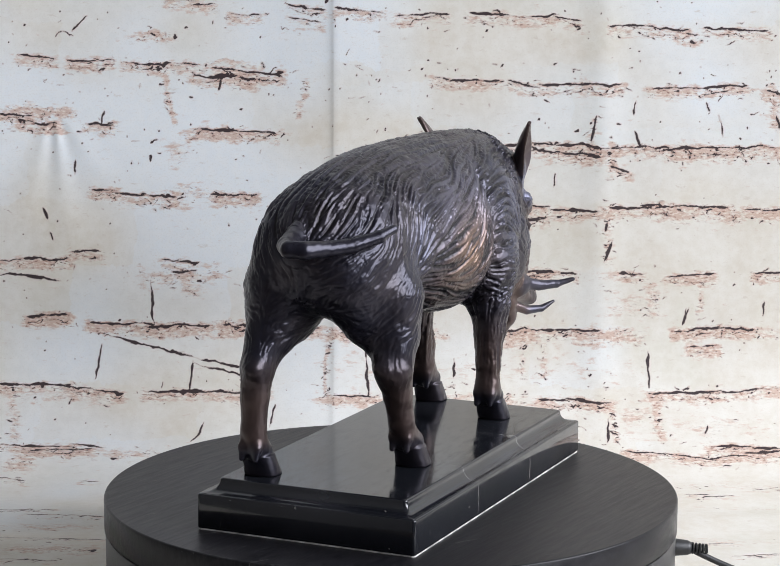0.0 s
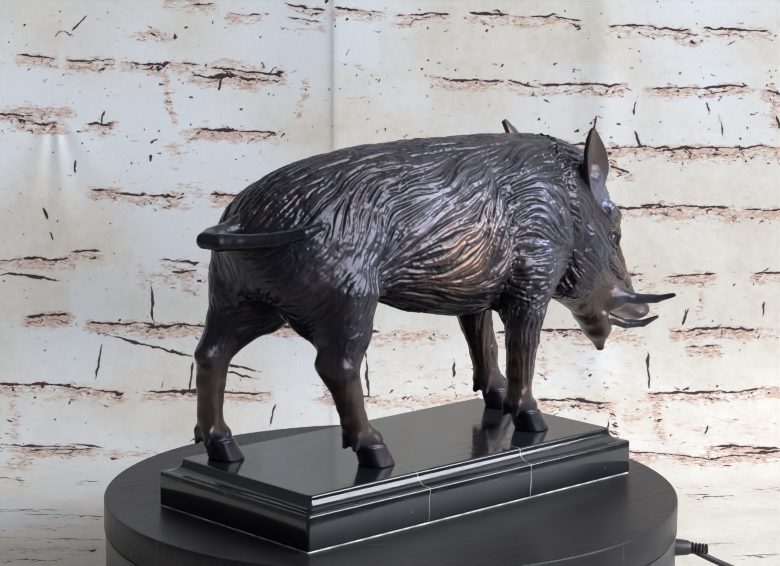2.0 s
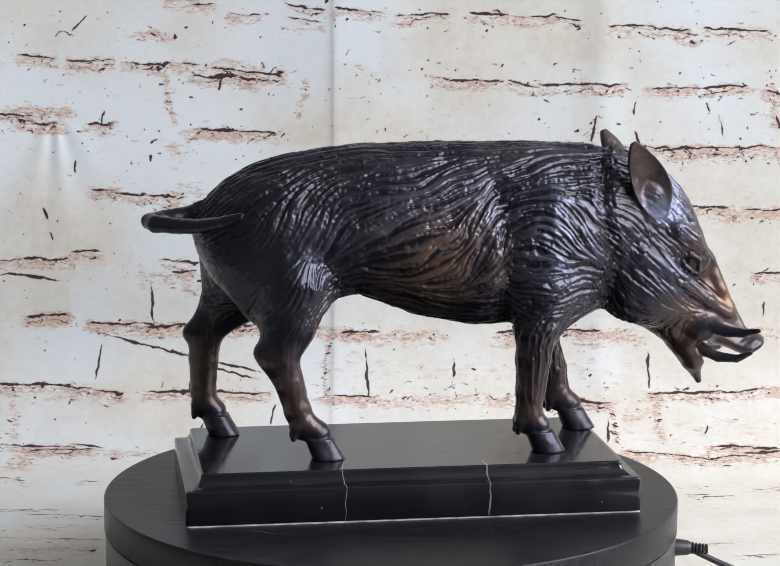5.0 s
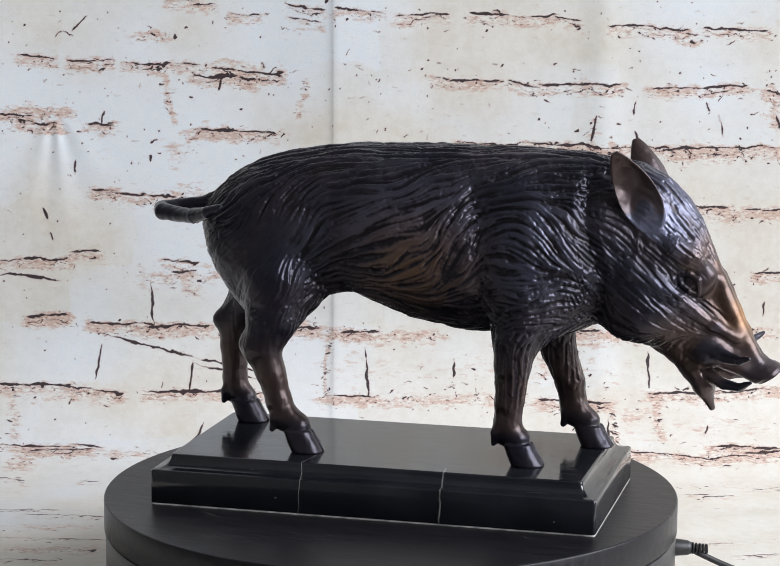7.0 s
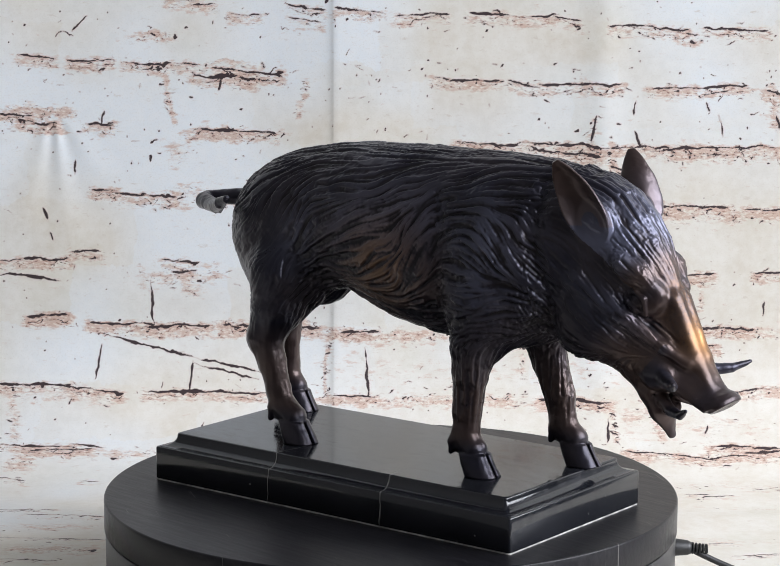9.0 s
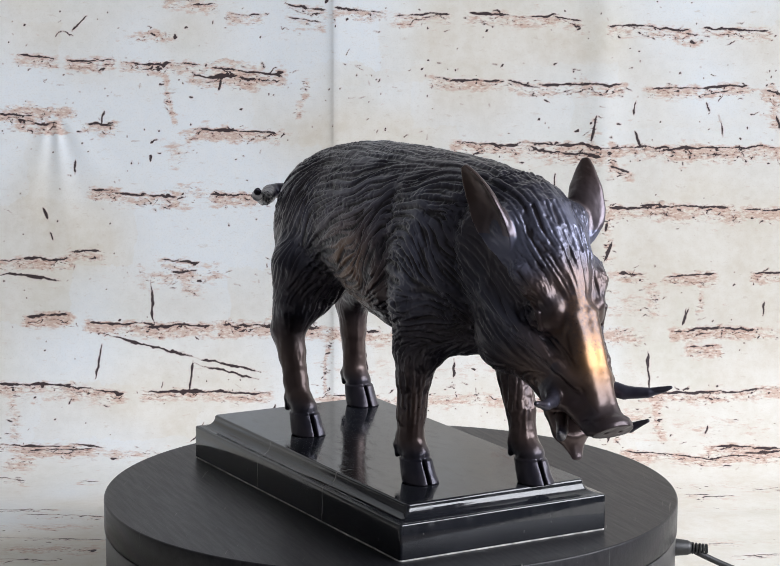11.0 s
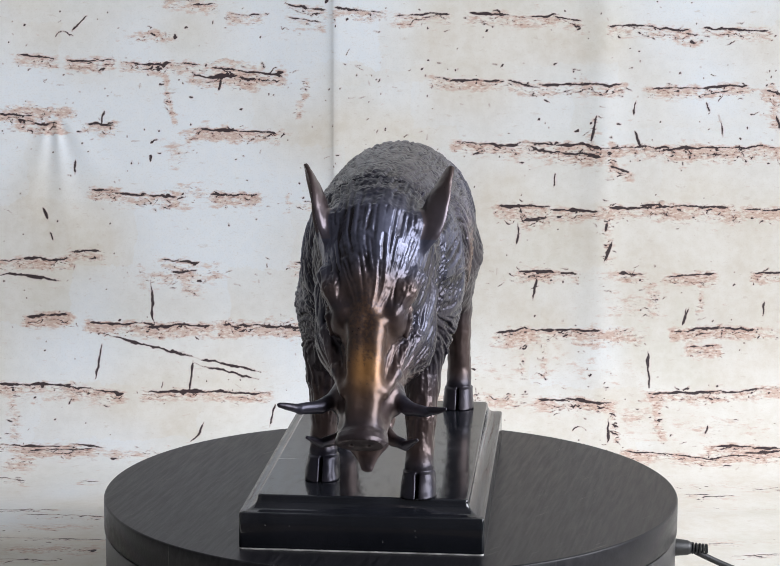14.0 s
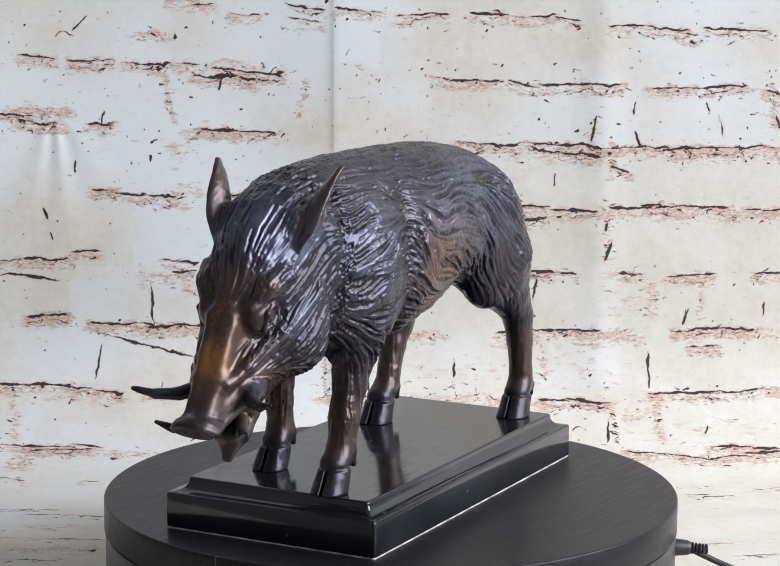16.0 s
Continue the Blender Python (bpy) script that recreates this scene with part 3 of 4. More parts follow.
def power_cable():
    ob = tagged(new("power_cable"), "thin black power cable plugged into the turntable", "cable")
    z = -0.0405
    ob.location = (0.197, -0.004, z)
    part("plug", tube([(0, 0, 0), (0.0015, 0, 0), (0.003, 0, 0), (0.012, 0.0, -0.0004), (0.0145, 0, -0.0006)], [0.0062, 0.0066, 0.0062, 0.0052, 0.0040], 20), RUBBER, ob, "black moulded plug", True)
    for k in range(5):
        x = 0.0155 + k * 0.0024
        part("rib", tube([(x - 0.0008, 0, -0.0007 - k * 0.0001), (x - 0.0004, 0, -0.0007 - k * 0.0001), (x + 0.0005, 0, -0.0008 - k * 0.0001), (x + 0.0009, 0, -0.0008 - k * 0.0001)],
                         [0.0031, 0.0042 - k * 0.0002, 0.0042 - k * 0.0002, 0.0031], 16), RUBBER, ob)
    pts, rad = [], []
    for i in range(40):
        u = i / 39
        pts.append((0.013 + 0.30 * u, -0.05 * u * u, -0.0006 - (0.0325 - 0.0006) * (1 - (1 - min(1, u * 2.6)) ** 2) * 0.985 if u * 2.6 < 1 else -0.0321))
        rad.append(0.0022)
    part("cord", tube(pts, rad, 12), RUBBER, ob, "thin black cord", True)


power_cable()


# ---- the plinth ----
PLINTH = (0.3064, 0.1558)


def marble_plinth():
    ob = tagged(new("marble_plinth"), "polished black marble plinth with pale veins and a moulded rim", "plinth")
    mm = 0.001
    part("base_edge", rounded_stack(PLINTH[0] - 0.0006, PLINTH[1] - 0.0006, [(0, 0.0), (0, 1.0 * mm)]), FELT, ob, "pale worn glue line")
    part("slab", rounded_stack(*PLINTH, [(0.0003, 1.0 * mm), (0, 1.5 * mm), (0, 23.0 * mm), (0.2 * mm, 23.6 * mm), (0.6 * mm, 24.0 * mm), (1.2 * mm, 24.15 * mm)], 0.0022), MARBLE, ob, "", True)
    lv = [(1.2 * mm, 24.15 * mm)]
    for i in range(11):
        a = math.pi / 2 * i / 10
        lv.append(((2.2 + 8.4 * math.sin(a)) * mm, (24.25 + 7.6 * (1 - math.cos(a))) * mm))
    for i in range(1, 6):
        a = math.pi / 2 * i / 5
        lv.append(((10.6 + 1.5 * (1 - math.cos(a))) * mm, (31.9 + 1.5 * math.sin(a)) * mm))
    part("moulding", rounded_stack(*PLINTH, lv, 0.0028), MARBLE, ob, "", True)
    for o in ob.children:
        for f in o.data.polygons:
            if len(f.vertices) > 4:
                f.use_smooth = False
    return ob


PLINTH_OB = marble_plinth()


# ---- the boar, modelled as one smooth solid and cast in one mesh (millimetres, head towards +x) ----
CY = 10.0          # the body's middle
HY = 13.0          # the head's middle
HO, HD, HN = (150.0, 185.0), (0.776, -0.631), (0.631, 0.776)   # the head's axis in the upright plane


def smin(a, b, k):
    h = np.clip(0.5 + 0.5 * (b - a) / k, 0, 1)
    return b * (1 - h) + a * h - k * h * (1 - h)


def smooth_table(xs, cols, n=160, passes=6):
    g = np.linspace(xs[0], xs[-1], n)
    out = []
    for c in cols:
        v = np.interp(g, xs, c)
        for _ in range(passes):
            w = v.copy()
            w[1:-1] = 0.25 * v[:-2] + 0.5 * v[1:-1] + 0.25 * v[2:]
            v = w
        out.append(v)
    return g, out


def loft(s, u, v, table, egg=0.0, power=2.2):
    g, (top, bot, hw) = table
    t, b, w = np.interp(s, g, top), np.interp(s, g, bot), np.interp(s, g, hw)
    hh = np.maximum((t - b) / 2, 1.0)
    q = (u - (t + b) / 2) / hh
    ww = np.maximum(w * (1 - egg * np.clip(q, -1, 1)), 1.0)
    r = (np.abs(q) ** power + np.abs(v / ww) ** power) ** (1 / power)
    return np.maximum((r - 1) * np.minimum(hh, ww), np.maximum(g[0] - s, s - g[-1]))


def cone(P, a, b, ra, rb, ys=1.0):
    a, b = np.array(a, np.float32), np.array(b, np.float32)
    d = b - a
    sc = np.array([1, ys, 1], np.float32)
    q = (P - a) * sc
    d = d * sc
    t = np.clip(q @ d / (d @ d + 1e-9), 0, 1)
    return np.sqrt(((q - t[:, None] * d) ** 2).sum(1)) - (ra + (rb - ra) * t)


def blob(P, c, r):
    q = (P - np.array(c, np.float32)) / np.array(r, np.float32)
    n = np.sqrt((q * q).sum(1))
    return (n - 1) * min(r)


def chain(P, pts, k=3.0, ys=1.0):
    f = None
    for (a, ra), (b, rb) in zip(pts, pts[1:]):
        c = cone(P, a, b, ra, rb, ys)
        f = c if f is None else smin(f, c, k)
    return f


def ear_field(P, side):
    """A leaf-shaped, cupped ear; side is -1 for its right, 1 for its left."""
    base = np.array([177.0, HY + side * 28.0, 200.0])
    tip = np.array([154.0, HY + side * 45.0, 246.0])
    e1 = tip - base
    L = np.linalg.norm(e1)
    e1 /= L
    face = np.array([0.06, -0.99, 0.12]) if side < 0 else np.array([-0.53, 0.84, 0.10])
    e3 = face - e1 * (face @ e1)
    e3 /= np.linalg.norm(e3)
    e2 = np.cross(e3, e1)
    q = P - base
    a, b, c = q @ e1, q @ e2, q @ e3
    t = np.clip((a + 6) / (L + 6), 0, 1)
    half = 13.2 * np.sin(np.pi * t ** 0.75 * 0.97 + 0.03) ** 0.72 + 0.4
    rel = np.clip(b / 14.5, -1.2, 1.2)
    cup = 8.5 * rel * rel - 4.5 * np.sin(np.pi * t)
    th = 0.9 + 1.3 * (1 - t) + 0.7 * (1 - rel * rel)
    f = -smin(-(np.abs(c - cup) - th) * 0.75, -(np.abs(b) - half) * 0.75, 1.0)
    return np.maximum(f, np.maximum(-6 - a, a - L)) * 0.8


def leg(P, y, pts, hoof_x, k=2.5):
    """A leg as a chain of (x, z, radius, offset in y), with a cloven hoof and dewclaws."""
    f = chain(P, [((x, y + o, z), r) for x, z, r, o in pts], k, 1.08)
    yo = y + pts[-1][3]
    zz = P[:, 2]
    k2 = np.clip((zz - 33.4) / 17, -0.2, 1.2)
    mid = hoof_x + 1.5 - 7.0 * k2
    hoof = loft(zz, P[:, 0] - mid, P[:, 1] - yo, HOOF, 0.12, 2.6)
    slit = np.maximum(np.abs(P[:, 1] - yo) - 0.9 - 0.02 * (P[:, 0] - hoof_x), hoof_x - 3 - P[:, 0] - 0.3 * (zz - 40))
    hoof = -smin(-hoof, slit, 1.0)
    for sy in (-1, 1):
        dx = pts[-1][0] - 7.6
        f = smin(f, chain(P, [((dx + 5, yo + sy * 4.4, pts[-1][1] + 8), 3.4), ((dx + 1.0, yo + sy * 5.0, pts[-1][1] + 1), 3.1), ((dx - 0.6, yo + sy * 5.2, pts[-1][1] - 6.5), 1.9)], 2), 3.0)
    f = smin(f, chain(P, [((pts[-1][0] + 1, yo, 57), 8.2), ((hoof_x - 5, yo, 50.5), 8.8)], 3, 0.95), 2.5)
    return smin(f, hoof, 0.8)


HOOF = smooth_table([33.2, 34.4, 39, 43.5, 48, 49.5], [[12.2, 12.2, 11.3, 10.6, 10.2, 7.5], [-10, -10.3, -10.2, -10, -9.8, -7.5], [11.2, 11.4, 11.0, 10.6, 10.2, 8.0]], passes=1)
BODY = smooth_table([-143, -139, -131, -121, -104, -83, -56, -28, 10, 50, 80, 101, 134, 150, 166],
                    [[189, 199, 208.5, 218.5, 228, 235, 239.5, 242.5, 243.5, 243.5, 243.5, 243, 240.5, 236, 222],
                     [183, 168, 153, 144, 138, 137, 140.5, 140, 125, 117, 118.5, 121, 128, 138, 152],
                     [5, 17, 28, 36, 43, 46, 47, 49, 53, 53, 50, 48, 43, 38, 28]])
HEAD = smooth_table([-34, -18, 0, 20, 36, 46, 58, 72, 88, 102, 114, 124, 131, 136],
                    [[40, 49, 53, 51, 46, 41, 35, 27.5, 19, 11.5, 6, 3.2, 4.5, 5],
                     [-58, -58, -55, -50, -46, -43, -39, -34, -28, -24, -20, -16, -14, -12],
                     [34, 36, 36, 34, 31, 28, 24.5, 20.5, 17, 14.6, 13.3, 12.8, 13.3, 13]], passes=3)


def head_space(P):
    x, z = P[:, 0] - HO[0], P[:, 2] - HO[1]
    return x * HD[0] + z * HD[1], x * HN[0] + z * HN[1], P[:, 1] - HY


def at_head(s, u, v):
    return (HO[0] + s * HD[0] + u * HN[0], HY + v, HO[1] + s * HD[1] + u * HN[1])


def boar_field(P):
    x, y, z = P[:, 0], P[:, 1], P[:, 2]
    yb = y - CY
    f = loft(x, z, yb, BODY, 0.10, 2.15)
    # haunches, shoulders, chest
    for sd in (-1, 1):
        f = smin(f, blob(P, (-96 + (0 if sd > 0 else 14), CY + sd * (27 if sd > 0 else 23), 165), (40, 22, 48)), 11)
        f = smin(f, blob(P, (100, CY + sd * 30, 163), (30, 21, 50)), 11)
    f = smin(f, blob(P, (112, CY, 142), (30, 34, 24)), 10)
    # legs
    f = smin(f, leg(P, -33, [(-78, 150, 24, 7), (-80, 126, 18.5, 4), (-87, 104, 13.2, 0), (-81, 88, 10.2, 0), (-75, 68, 9.0, 0), (-70, 55, 9.0, 0)], -56), 9)
    f = smin(f, leg(P, 46, [(-106, 150, 27, -6), (-118, 128, 17, -4), (-132, 107, 11.8, -2), (-134, 88, 10.0, -1), (-134, 66, 8.8, 0), (-133, 54, 9.0, 0)], -122), 9)
    f = smin(f, leg(P, -29, [(92, 146, 24, 4), (90, 120, 15.5, 1), (88, 100, 12, 0), (86, 76, 9.8, 0), (85, 60, 9.4, 0), (85, 54, 9.4, 0)], 97), 8)
    f = smin(f, leg(P, 37, [(97, 146, 24, -3), (101, 122, 15, -1), (107, 100, 12, 0), (115, 78, 10.2, 0), (118, 62, 9.2, 0), (120, 55, 9.2, 0)], 133), 8)
    f = smin(f, chain(P, [((-86, -30, 122), 6), ((-97, -30, 107), 6.0), ((-88, -30, 95), 5)], 4), 5)
    f = smin(f, chain(P, [((-128, 40, 124), 6), ((-142, 41, 108), 5.8), ((-136, 42, 96), 5)], 4), 5)
    # the fold behind the shoulder and the collar fold before it
    side = np.clip((np.abs(yb) - 18) / 14, 0, 1)
    xs = x + 0.10 * (z - 170) + 3 * np.sin(z * 0.06)
    f = f + side * 2.3 * np.exp(-((xs - 66) / 7.5) ** 2) * np.clip((z - 116) / 16, 0, 1) * np.clip((232 - z) / 18, 0, 1)
    # head
    s, u, v = head_space(P)
    hd = loft(s, u, v, HEAD, 0.06 + 0.46 * np.clip((s - 44) / 26, 0, 1), 2.3)
    jaw = chain(P, [(at_head(40, -28, 0), 21), (at_head(74, -25, 0), 14.5), (at_head(97, -31, 0), 11.0), (at_head(109, -37.5, 0), 7.0)], 5, 0.85)
    jaw = smin(jaw, chain(P, [(at_head(98, -32, 0), 9.0), (at_head(110, -38.5, 0), 6.6), (at_head(123.5, -46.3, 0), 2.2)], 4, 0.58), 3)
    hd = smin(hd, jaw, 5)
    for sd in (-1, 1):
        # cheek, cheekbone, brow, lip
        hd = smin(hd, blob(P, at_head(38, -22, sd * 22), (26, 15, 26)), 10)
        hd = smin(hd, chain(P, [(at_head(22, -4, sd * 31), 7), (at_head(58, 0, sd * 25.5), 5.0), (at_head(88, 1, sd * 16.5), 4.0), (at_head(105, 2.5, sd * 11.5), 3.0)], 3), 4)
        hd = smin(hd, chain(P, [(at_head(34, 25, sd * 27), 6), (at_head(46, 26.5, sd * 22.5), 5.5), (at_head(62, 23.5, sd * 15), 4.0)], 3), 5)
        hd = smin(hd, blob(P, at_head(45, 23.5, sd * 22), (9, 4.5, 6)), 6)
        hd = smin(hd, chain(P, [(at_head(70, 24, sd * 7), 3.4), (at_head(104, 6.5, sd * 6), 3.8), (at_head(124, -1, sd * 6), 3.2)], 3), 7)
        hd = smin(hd, blob(P, at_head(96, -15, sd * 15.5), (11, 8, 9)), 5)
        hd = smin(hd, blob(P, at_head(108, -33, sd * 8), (8, 5, 6)), 4)
        # eye socket, eyeball, two lids that meet in an almond, and the tear groove before it
        hd = smin(hd, blob(P, at_head(57, 13.0, sd * 15), (15, 9, 12)), 4)
        hd = -smin(-hd, blob(P, at_head(57, 13.0, sd * 27.0), (9.0, 4.6, 6.5)), 2)
        hd = -smin(-hd, cone(P, at_head(67, 8.5, sd * 25), at_head(84, 8.0, sd * 19), 2.4, 1.2), 2.5)
        hd = np.minimum(hd, blob(P, at_head(57, 13.0, sd * 20.0), (5.6, 5.2, 5.4)))
        for rise, r in ((5.2, 1.7), (-4.4, 1.3)):
            hd = smin(hd, chain(P, [(at_head(47.5, 12.5, sd * 23.6), r * 0.8), (at_head(53, 13 + rise * 0.9, sd * 24.4), r), (at_head(60, 13 + rise * 0.95, sd * 24.2), r), (at_head(67, 10.6, sd * 22.2), r * 0.7)], 1.5), 1.0)
    # open mouth
    mouth = np.maximum(cone(P, at_head(101, -29, 0), at_head(136, -28, 0), 3.0, 8.5, 0.25), 98 - s)
    hd = -smin(-hd, mouth, 2)
    lean = s - 0.28 * (u + 3)
    hd = np.maximum(hd, np.where(u > -24, lean - 136, -9))
    nose = loft(lean, u, v, NOSE, 0.1, 2.2)
    hd = smin(hd, nose, 2.5)
    for sd in (-1, 1):
        hd = -smin(-hd, cone(P, at_head(138.0, -4, sd * 5), at_head(141, -4, sd * 5.5), 1.1, 1.3), 1.0)
    k = 7.0
    f = smin(f, hd, k)
    collar = np.exp(-(((x - 139) + 0.10 * (z - 190) + 2.5 * np.sin(z * 0.07)) / 5.5) ** 2) * np.clip((np.abs(yb) - 14) / 14, 0, 1) * np.clip((z - 122) / 14, 0, 1)
    f = f + 2.9 * collar
    for sd in (-1, 1):
        f = smin(f, blob(P, at_head(2, 32, sd * 26), (11, 8, 11)), 6)
        f = smin(f, ear_field(P, sd), 2.2)
        # tusks
        up = chain(P, [((216, HY + sd * 16, 114), 5.6), ((228, HY + sd * 26, 111), 4.2), ((238, HY + sd * 37, 111.5), 3.1), ((245, HY + sd * 48.5, 115.0), 1.4)], 0.8)
        lo = chain(P, [((214, HY + sd * 9, 96), 4.2), ((226, HY + sd * 17, 91), 3.6), ((237, HY + sd * 25, 91), 2.9), ((245, HY + sd * 32, 96.0), 1.5)], 0.8)
        f = smin(f, np.minimum(up, lo), 1.6)
    # tail, curled back along the right haunch
    tail = chain(P, [((-126, 12, 199), 8.5), ((-146, 11, 195), 6.2), ((-162, 7, 193.5), 5.6), ((-171.5, 0, 192.8), 5.4), ((-168, -8, 192.0), 5.8), ((-152, -17, 191.5), 5.4), ((-137, -28, 192.5), 5.0), ((-123, -39.5, 197), 4.2), ((-113, -44.5, 201), 2.6)], 0.8)
    f = smin(f, tail, 2.5)
    return np.maximum(f, 33.3 - z)


NOSE = smooth_table([128, 132, 136, 139], [[2, 5.5, 6.5, 5.5], [-11, -12.5, -13.0, -12.0], [12, 14, 14.4, 13.6]], passes=2)


def coat(P, N):
    """Modelled hair: noise drawn out along the lie of the coat. Returns its height, 0 to 1, and where it shows."""
    s, u, v = head_space(P)

    def lie(q):
        x, z = q[:, 0], q[:, 2]
        qs = (x - HO[0]) * HD[0] + (z - HO[1]) * HD[1]
        head = np.clip((qs + 22) / 26 * (x > 135), 0, 1)
        legs = np.clip((132 - z) / 22, 0, 1)
        a = (vnoise(q, 34, 41) - 0.5) * 1.1 + (vnoise(q, 13, 42) - 0.5) * 0.9
        a = a * (1 - 0.6 * head) * (1 - 0.6 * legs)

        def near(c, w):
            return np.exp(-((x - c) / w) ** 2)

        low = np.clip((232 - z) / 34, 0, 1)
        # back along the spine, down over the rump, sweeping up over the flank, arching over the shoulder
        base = -0.12 - 0.35 * np.clip((-60 - x) / 40, 0, 1)
        base = base + low * (-0.75 * near(-62, 24) - 0.15 * near(-5, 26) - 0.95 * near(46, 22) * np.clip((z - 130) / 40, 0, 1) + 0.30 * near(86, 18) + 0.75 * near(124, 22) * np.clip((z - 140) / 40, 0, 1))
        base = base + 0.5 * near(10, 34) * np.clip((168 - z) / 25, 0, 1)
        ang = base + a
        d = np.stack([-np.cos(ang), (vnoise(q, 30, 43) - 0.5) * 0.4, np.sin(ang)], 1)
        hl = np.stack([-HD[0] + 0 * x, (vnoise(q, 20, 44) - 0.5) * 0.5, -HD[1] + 0.35 * a], 1)
        d = d * (1 - head[:, None]) + hl * head[:, None]
        lg = np.stack([0.25 * a, 0.2 * a, -1 + 0 * x], 1)
        return d * (1 - legs[:, None]) + lg * legs[:, None]

    acc = np.zeros(len(P), np.float32)
    wsum = 0.0
    for sg in (1, -1):
        q = P.copy()
        for i in range(14):
            w = 1 - 0.04 * i
            acc += w * vnoise(q, 1.8, 51)
            wsum += w
            if i % 3 == 0:
                d = lie(q)
                d -= N * (d * N).sum(1, keepdims=True)
                d /= np.linalg.norm(d, axis=1, keepdims=True) + 1e-6
            q = q + (sg * 1.3 * d).astype(np.float32)
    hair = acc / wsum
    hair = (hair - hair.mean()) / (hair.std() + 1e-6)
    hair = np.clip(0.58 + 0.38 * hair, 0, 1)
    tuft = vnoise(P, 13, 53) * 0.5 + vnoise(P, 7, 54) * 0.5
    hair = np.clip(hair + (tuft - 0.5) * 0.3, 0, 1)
    z = P[:, 2]
    end = np.where(u > 10, 66, 98)
    face = np.clip((end - s) / 24, 0, 1)
    amount = np.where(s > 30, face, 1.0) * np.clip((z - 56) / 25, 0.08, 1)
    amount *= np.clip((z - 95) / 30, 0.48, 1)
    amount *= 1 - 0.72 * np.clip((-55 - P[:, 0]) / 20, 0, 1) * np.clip((200 - z) / 25, 0, 1)
    amount *= np.where((P[:, 0] < -112) & (P[:, 2] > 186) & (P[:, 2] < 208) & (P[:, 1] < -12) & (P[:, 1] < -40 - 0.45 * (P[:, 0] + 112)), 0.1, 1.0)
    amount *= np.where((P[:, 0] < -141) & (np.abs(P[:, 1]) < 40), 0.1, 1.0)
    ears = np.minimum(ear_field(P, -1), ear_field(P, 1))
    amount *= np.clip((ears - 0.5) / 4, 0.06, 1)
    amount = amount * np.where((P[:, 0] > 145) & (s > -20), 0.7, 1.0)
    amount = amount * (1 - 0.20 * np.clip((N[:, 2] - 0.55) / 0.3, 0, 1))
    patch = vnoise(P, 24, 61) * 0.7 + 0.55
    return hair, amount * np.clip(patch, 0, 1.1)


def patina(P, N):
    """Where the black patina is rubbed to brown, where to bare gold, and where sheen is painted into the colour."""
    x, y, z = P[:, 0], P[:, 1], P[:, 2]
    s, u, v = head_space(P)
    flank = np.exp(-((x - 22) / 34) ** 2 - ((z - 168) / 30) ** 2) * (np.abs(y - CY) > 25)
    legs = np.clip((118 - z) / 30, 0, 1) * np.clip((z - 52) / 8, 0, 1) * 0.30
    face = np.clip((s - 52) / 25, 0, 1) * 0.40 * (x > 150)
    brow = np.exp(-((s - 50) / 9) ** 2) * (u > 18) * 0.4 * (x > 150)
    ears = 0.32 * (np.minimum(ear_field(P, -1), ear_field(P, 1)) < 1.2) * (z > 205)
    warm = np.clip(np.maximum.reduce([flank, legs, face, brow, ears]), 0, 1)
    out = np.clip((np.abs(v) - 17) / 5, 0, 1) * (s > 88)
    warm = warm * (1 - out) * (1 - 0.6 * np.clip((s - 118) / 10, 0, 1) * (x > 150))
    gold = 0.95 * np.exp(-((s - 97) / 11) ** 2) * np.exp(-(v / 8.5) ** 2) * np.clip((u + 2) / 8, 0, 1) * (x > 150)
    gold = np.maximum(gold, 0.26 * np.exp(-((s - 72) / 18) ** 2) * np.exp(-(v / 11) ** 2) * (u > 10) * (x > 150))
    # painted highlights: flank, shoulder, haunch, forehead, cheek, left back and lips
    painted_sheen = 0.75 * np.exp(-((x - 22) / 42) ** 2 - ((z - 192) / 30) ** 2)
    painted_sheen = np.maximum(painted_sheen, 0.6 * np.exp(-((x - 104) / 26) ** 2 - ((z - 186) / 34) ** 2))
    painted_sheen = np.maximum(painted_sheen, 0.55 * np.exp(-((x + 52) / 16) ** 2 - ((z - 186) / 26) ** 2))
    painted_sheen = np.maximum(painted_sheen, 0.7 * np.exp(-((s - 18) / 26) ** 2) * (u > 20) * (x > 150))
    painted_sheen = np.maximum(painted_sheen, 0.5 * np.exp(-((s - 60) / 34) ** 2) * np.exp(-((u + 2) / 8) ** 2) * (x > 150))
    painted_sheen = np.maximum(painted_sheen, 0.6 * np.exp(-((x + 40) / 60) ** 2 - ((z - 205) / 28) ** 2) * (y > CY))
    painted_sheen = np.maximum(painted_sheen, 0.22 * np.exp(-((s - 112) / 16) ** 2) * (u < 2) * (x > 150))
    painted_sheen = painted_sheen * (0.55 + 0.9 * vnoise(P, 16, 81))
    return warm, np.clip(gold, 0, 1), np.clip(painted_sheen, 0, 1)


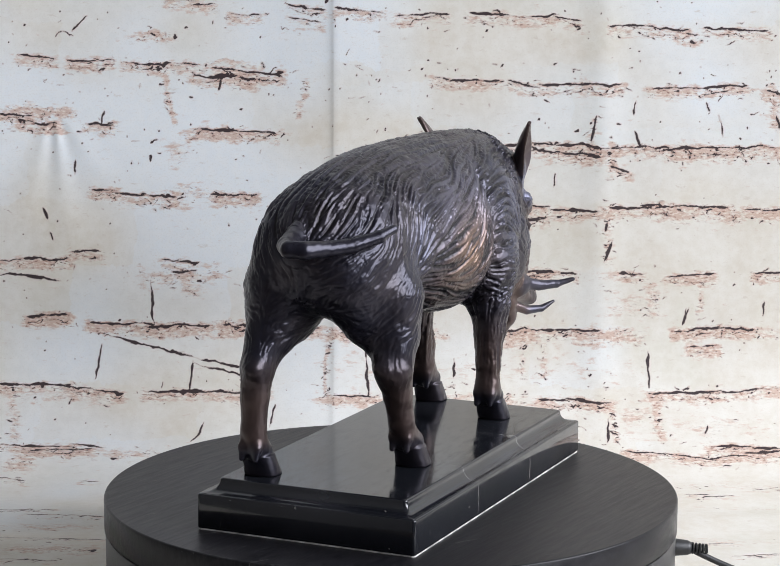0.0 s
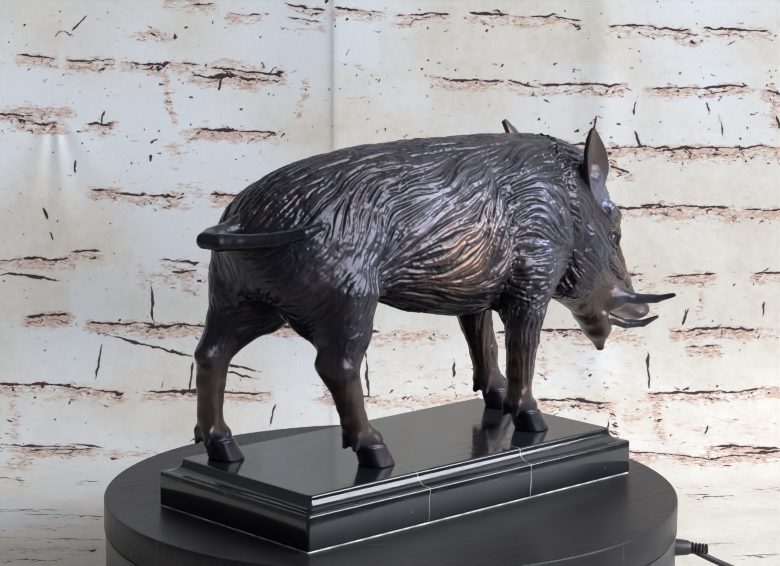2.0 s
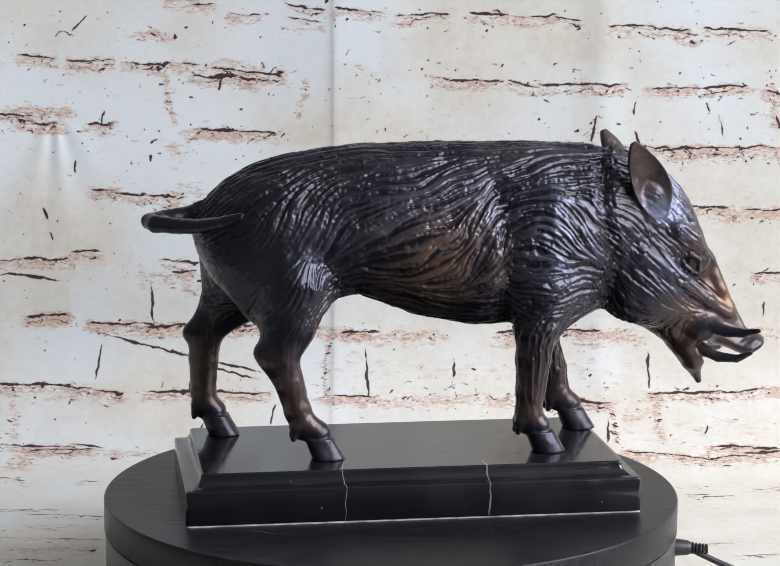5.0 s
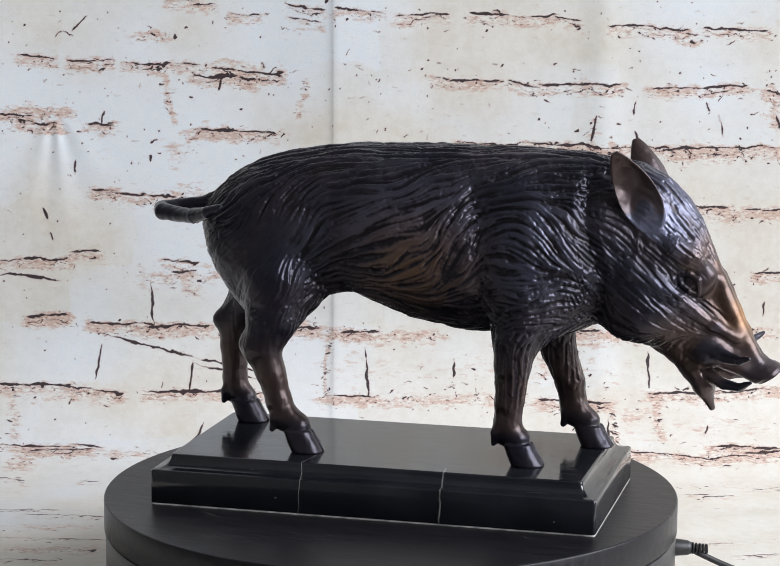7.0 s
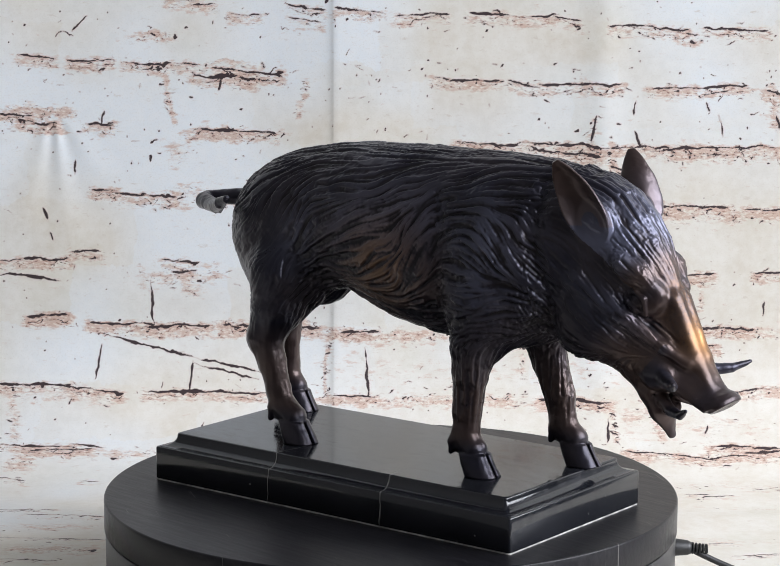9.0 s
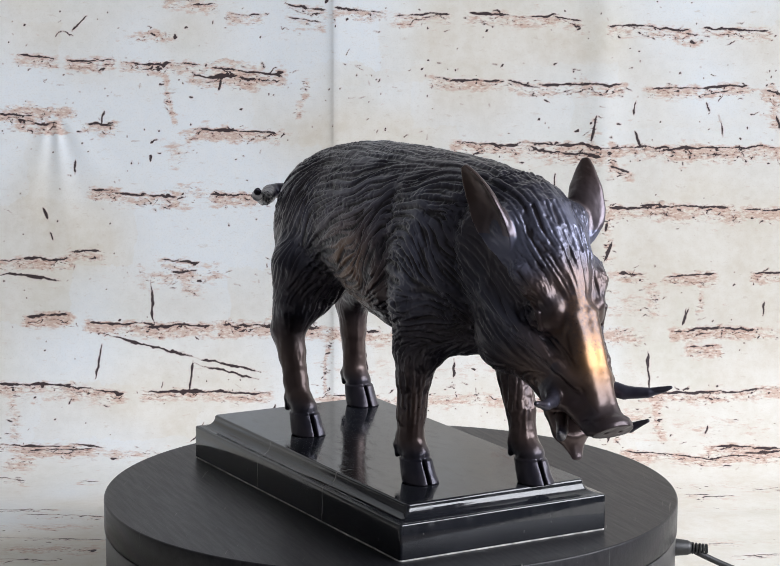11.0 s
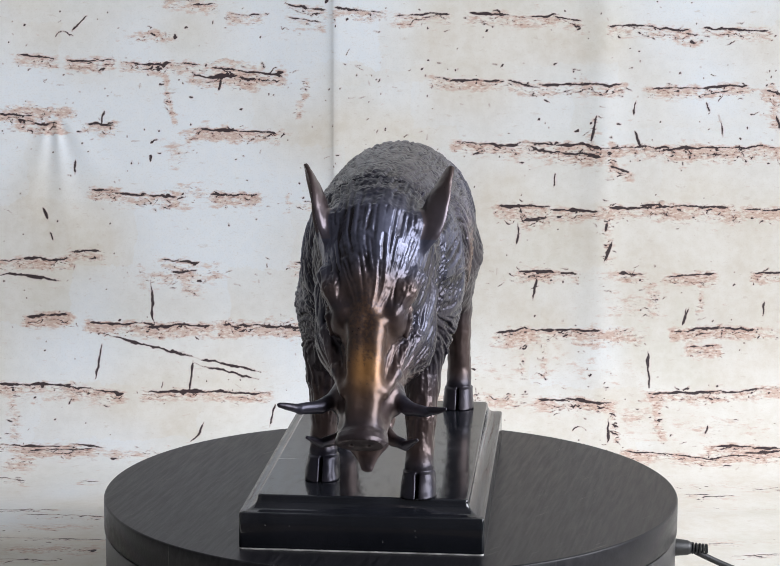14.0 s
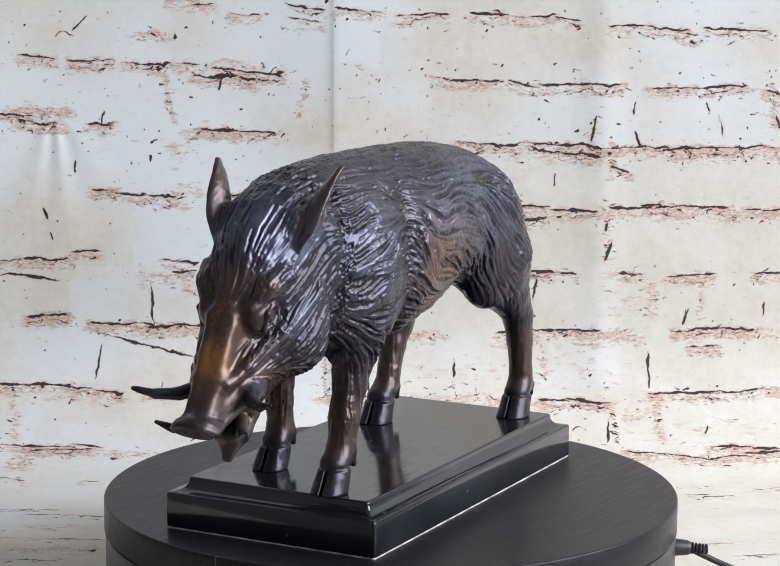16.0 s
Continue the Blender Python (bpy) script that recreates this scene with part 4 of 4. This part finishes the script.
def surface_net(field, lo, hi, h):
    """Meshes the zero surface of a field: a coarse pass finds the cells near it, a fine pass samples those alone."""
    B = 4
    n = np.ceil((np.array(hi) - np.array(lo)) / (h * B)).astype(int)
    c = [lo[i] + (np.arange(n[i]) + 0.5) * h * B for i in range(3)]
    G = np.stack(np.meshgrid(*c, indexing="ij"), -1).reshape(-1, 3).astype(np.float32)
    f = np.concatenate([field(p) for p in np.array_split(G, 8)]).reshape(n)
    near = np.abs(f) < h * B * 1.7
    F = np.repeat(np.repeat(np.repeat(f, B, 0), B, 1), B, 2).astype(np.float32)
    m = np.repeat(np.repeat(np.repeat(near, B, 0), B, 1), B, 2)
    ijk = np.argwhere(m)
    pos = (np.array(lo) + (ijk + 0.5) * h).astype(np.float32)
    F[m] = np.concatenate([field(p) for p in np.array_split(pos, max(1, len(pos) // 300000))])
    ins = F < 0
    cnt = np.zeros(np.array(F.shape) - 1, np.int8)
    for dx in (0, 1):
        for dy in (0, 1):
            for dz in (0, 1):
                cnt += ins[dx:F.shape[0] - 1 + dx, dy:F.shape[1] - 1 + dy, dz:F.shape[2] - 1 + dz]
    cells = np.argwhere((cnt > 0) & (cnt < 8))
    ids = -np.ones(cnt.shape, np.int32)
    ids[tuple(cells.T)] = np.arange(len(cells))
    corner = [(a, b, c2) for a in (0, 1) for b in (0, 1) for c2 in (0, 1)]
    val = np.stack([F[tuple((cells + o).T)] for o in corner], 1)
    acc, num = np.zeros((len(cells), 3)), np.zeros(len(cells))
    for i in range(8):
        for j in range(i + 1, 8):
            if sum(abs(a - b) for a, b in zip(corner[i], corner[j])) != 1:
                continue
            s = (val[:, i] < 0) != (val[:, j] < 0)
            t = val[s, i] / (val[s, i] - val[s, j])
            acc[s] += np.array(corner[i]) + t[:, None] * (np.array(corner[j]) - np.array(corner[i]))
            num[s] += 1
    V = np.array(lo) + (cells + acc / num[:, None] + 0.5) * h
    quads = []
    for ax in range(3):
        o1, o2 = [(1, 2), (2, 0), (0, 1)][ax]
        a = [slice(None)] * 3
        b = [slice(None)] * 3
        a[ax], b[ax] = slice(0, -1), slice(1, None)
        ch = np.argwhere(ins[tuple(a)] != ins[tuple(b)])
        ch = ch[(ch[:, o1] > 0) & (ch[:, o2] > 0) & (ch[:, o1] < F.shape[o1] - 1) & (ch[:, o2] < F.shape[o2] - 1)]
        e1, e2 = np.zeros(3, int), np.zeros(3, int)
        e1[o1], e2[o2] = 1, 1
        q = np.stack([ids[tuple((ch - e1 - e2).T)], ids[tuple((ch - e2).T)], ids[tuple(ch.T)], ids[tuple((ch - e1).T)]], 1)
        flip = ~ins[tuple(ch.T)]
        q[flip] = q[flip][:, ::-1]
        quads.append(q[(q >= 0).all(1)])
    return V, np.concatenate(quads)


def boar_statue():
    h = 0.66
    V, Q = surface_net(boar_field, (-188.0, -62.0, 27.0), (268.0, 84.0, 256.0), h)
    P = V.astype(np.float32)
    fn = np.cross(V[Q[:, 2]] - V[Q[:, 0]], V[Q[:, 3]] - V[Q[:, 1]])
    N = np.stack([sum(np.bincount(Q[:, k], fn[:, j], len(V)) for k in range(4)) for j in range(3)], 1)
    N = (N / (np.linalg.norm(N, axis=1, keepdims=True) + 1e-12)).astype(np.float32)
    hair, amount = coat(P, N)
    clay = (vnoise(P, 7.0, 71) - 0.5) * 0.8 + (vnoise(P, 3.0, 72) - 0.5) * 0.25
    V = V + N * ((hair - 0.6) * 2.2 * amount + clay)[:, None]
    V[:, 2] = np.maximum(V[:, 2], 33.42)
    me = bpy.data.meshes.new("boar_statue")
    fill_mesh(me, V * 0.001, Q)
    warm, gold, painted_sheen = patina(P, N)
    for name, v in (("hair", 1 - (1 - hair) * np.clip(amount * 1.15, 0, 1)), ("warm", warm), ("gold", gold), ("painted_sheen", painted_sheen)):
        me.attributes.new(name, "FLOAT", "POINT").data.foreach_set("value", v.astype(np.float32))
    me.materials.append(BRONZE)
    ob = new("boar_statue", me)
    return tagged(ob, "dark bronze boar statue with brown polished flanks, tusks and upright ears", "statue")


BOAR_OB = boar_statue()


# ---- what moves: platter, plinth and boar turn together at a steady rate ----
def motions():
    steps = 64
    turn0, rate = 58.693, -11.4719
    plinth_rows, boar_rows, platter_rows = [], [], []
    seat = pose(0.00615, -0.00586, 0.0, 0, 0, 6.535)
    for i in range(steps + 1):
        t = 16.0 * i / steps
        spin = pose(0, 0, 0, 0, 0, turn0 + rate * t)
        plinth_rows.append((t, spin @ seat @ pose(0, 0, 0, 0, 0, 0.5)))
        boar_rows.append((t, spin @ seat))
        platter_rows.append((t, pose(0, 0, -TABLE_Z) @ spin))
    walk(PLATTER_OB, platter_rows)
    walk(PLINTH_OB, plinth_rows)
    walk(BOAR_OB, boar_rows)


motions()
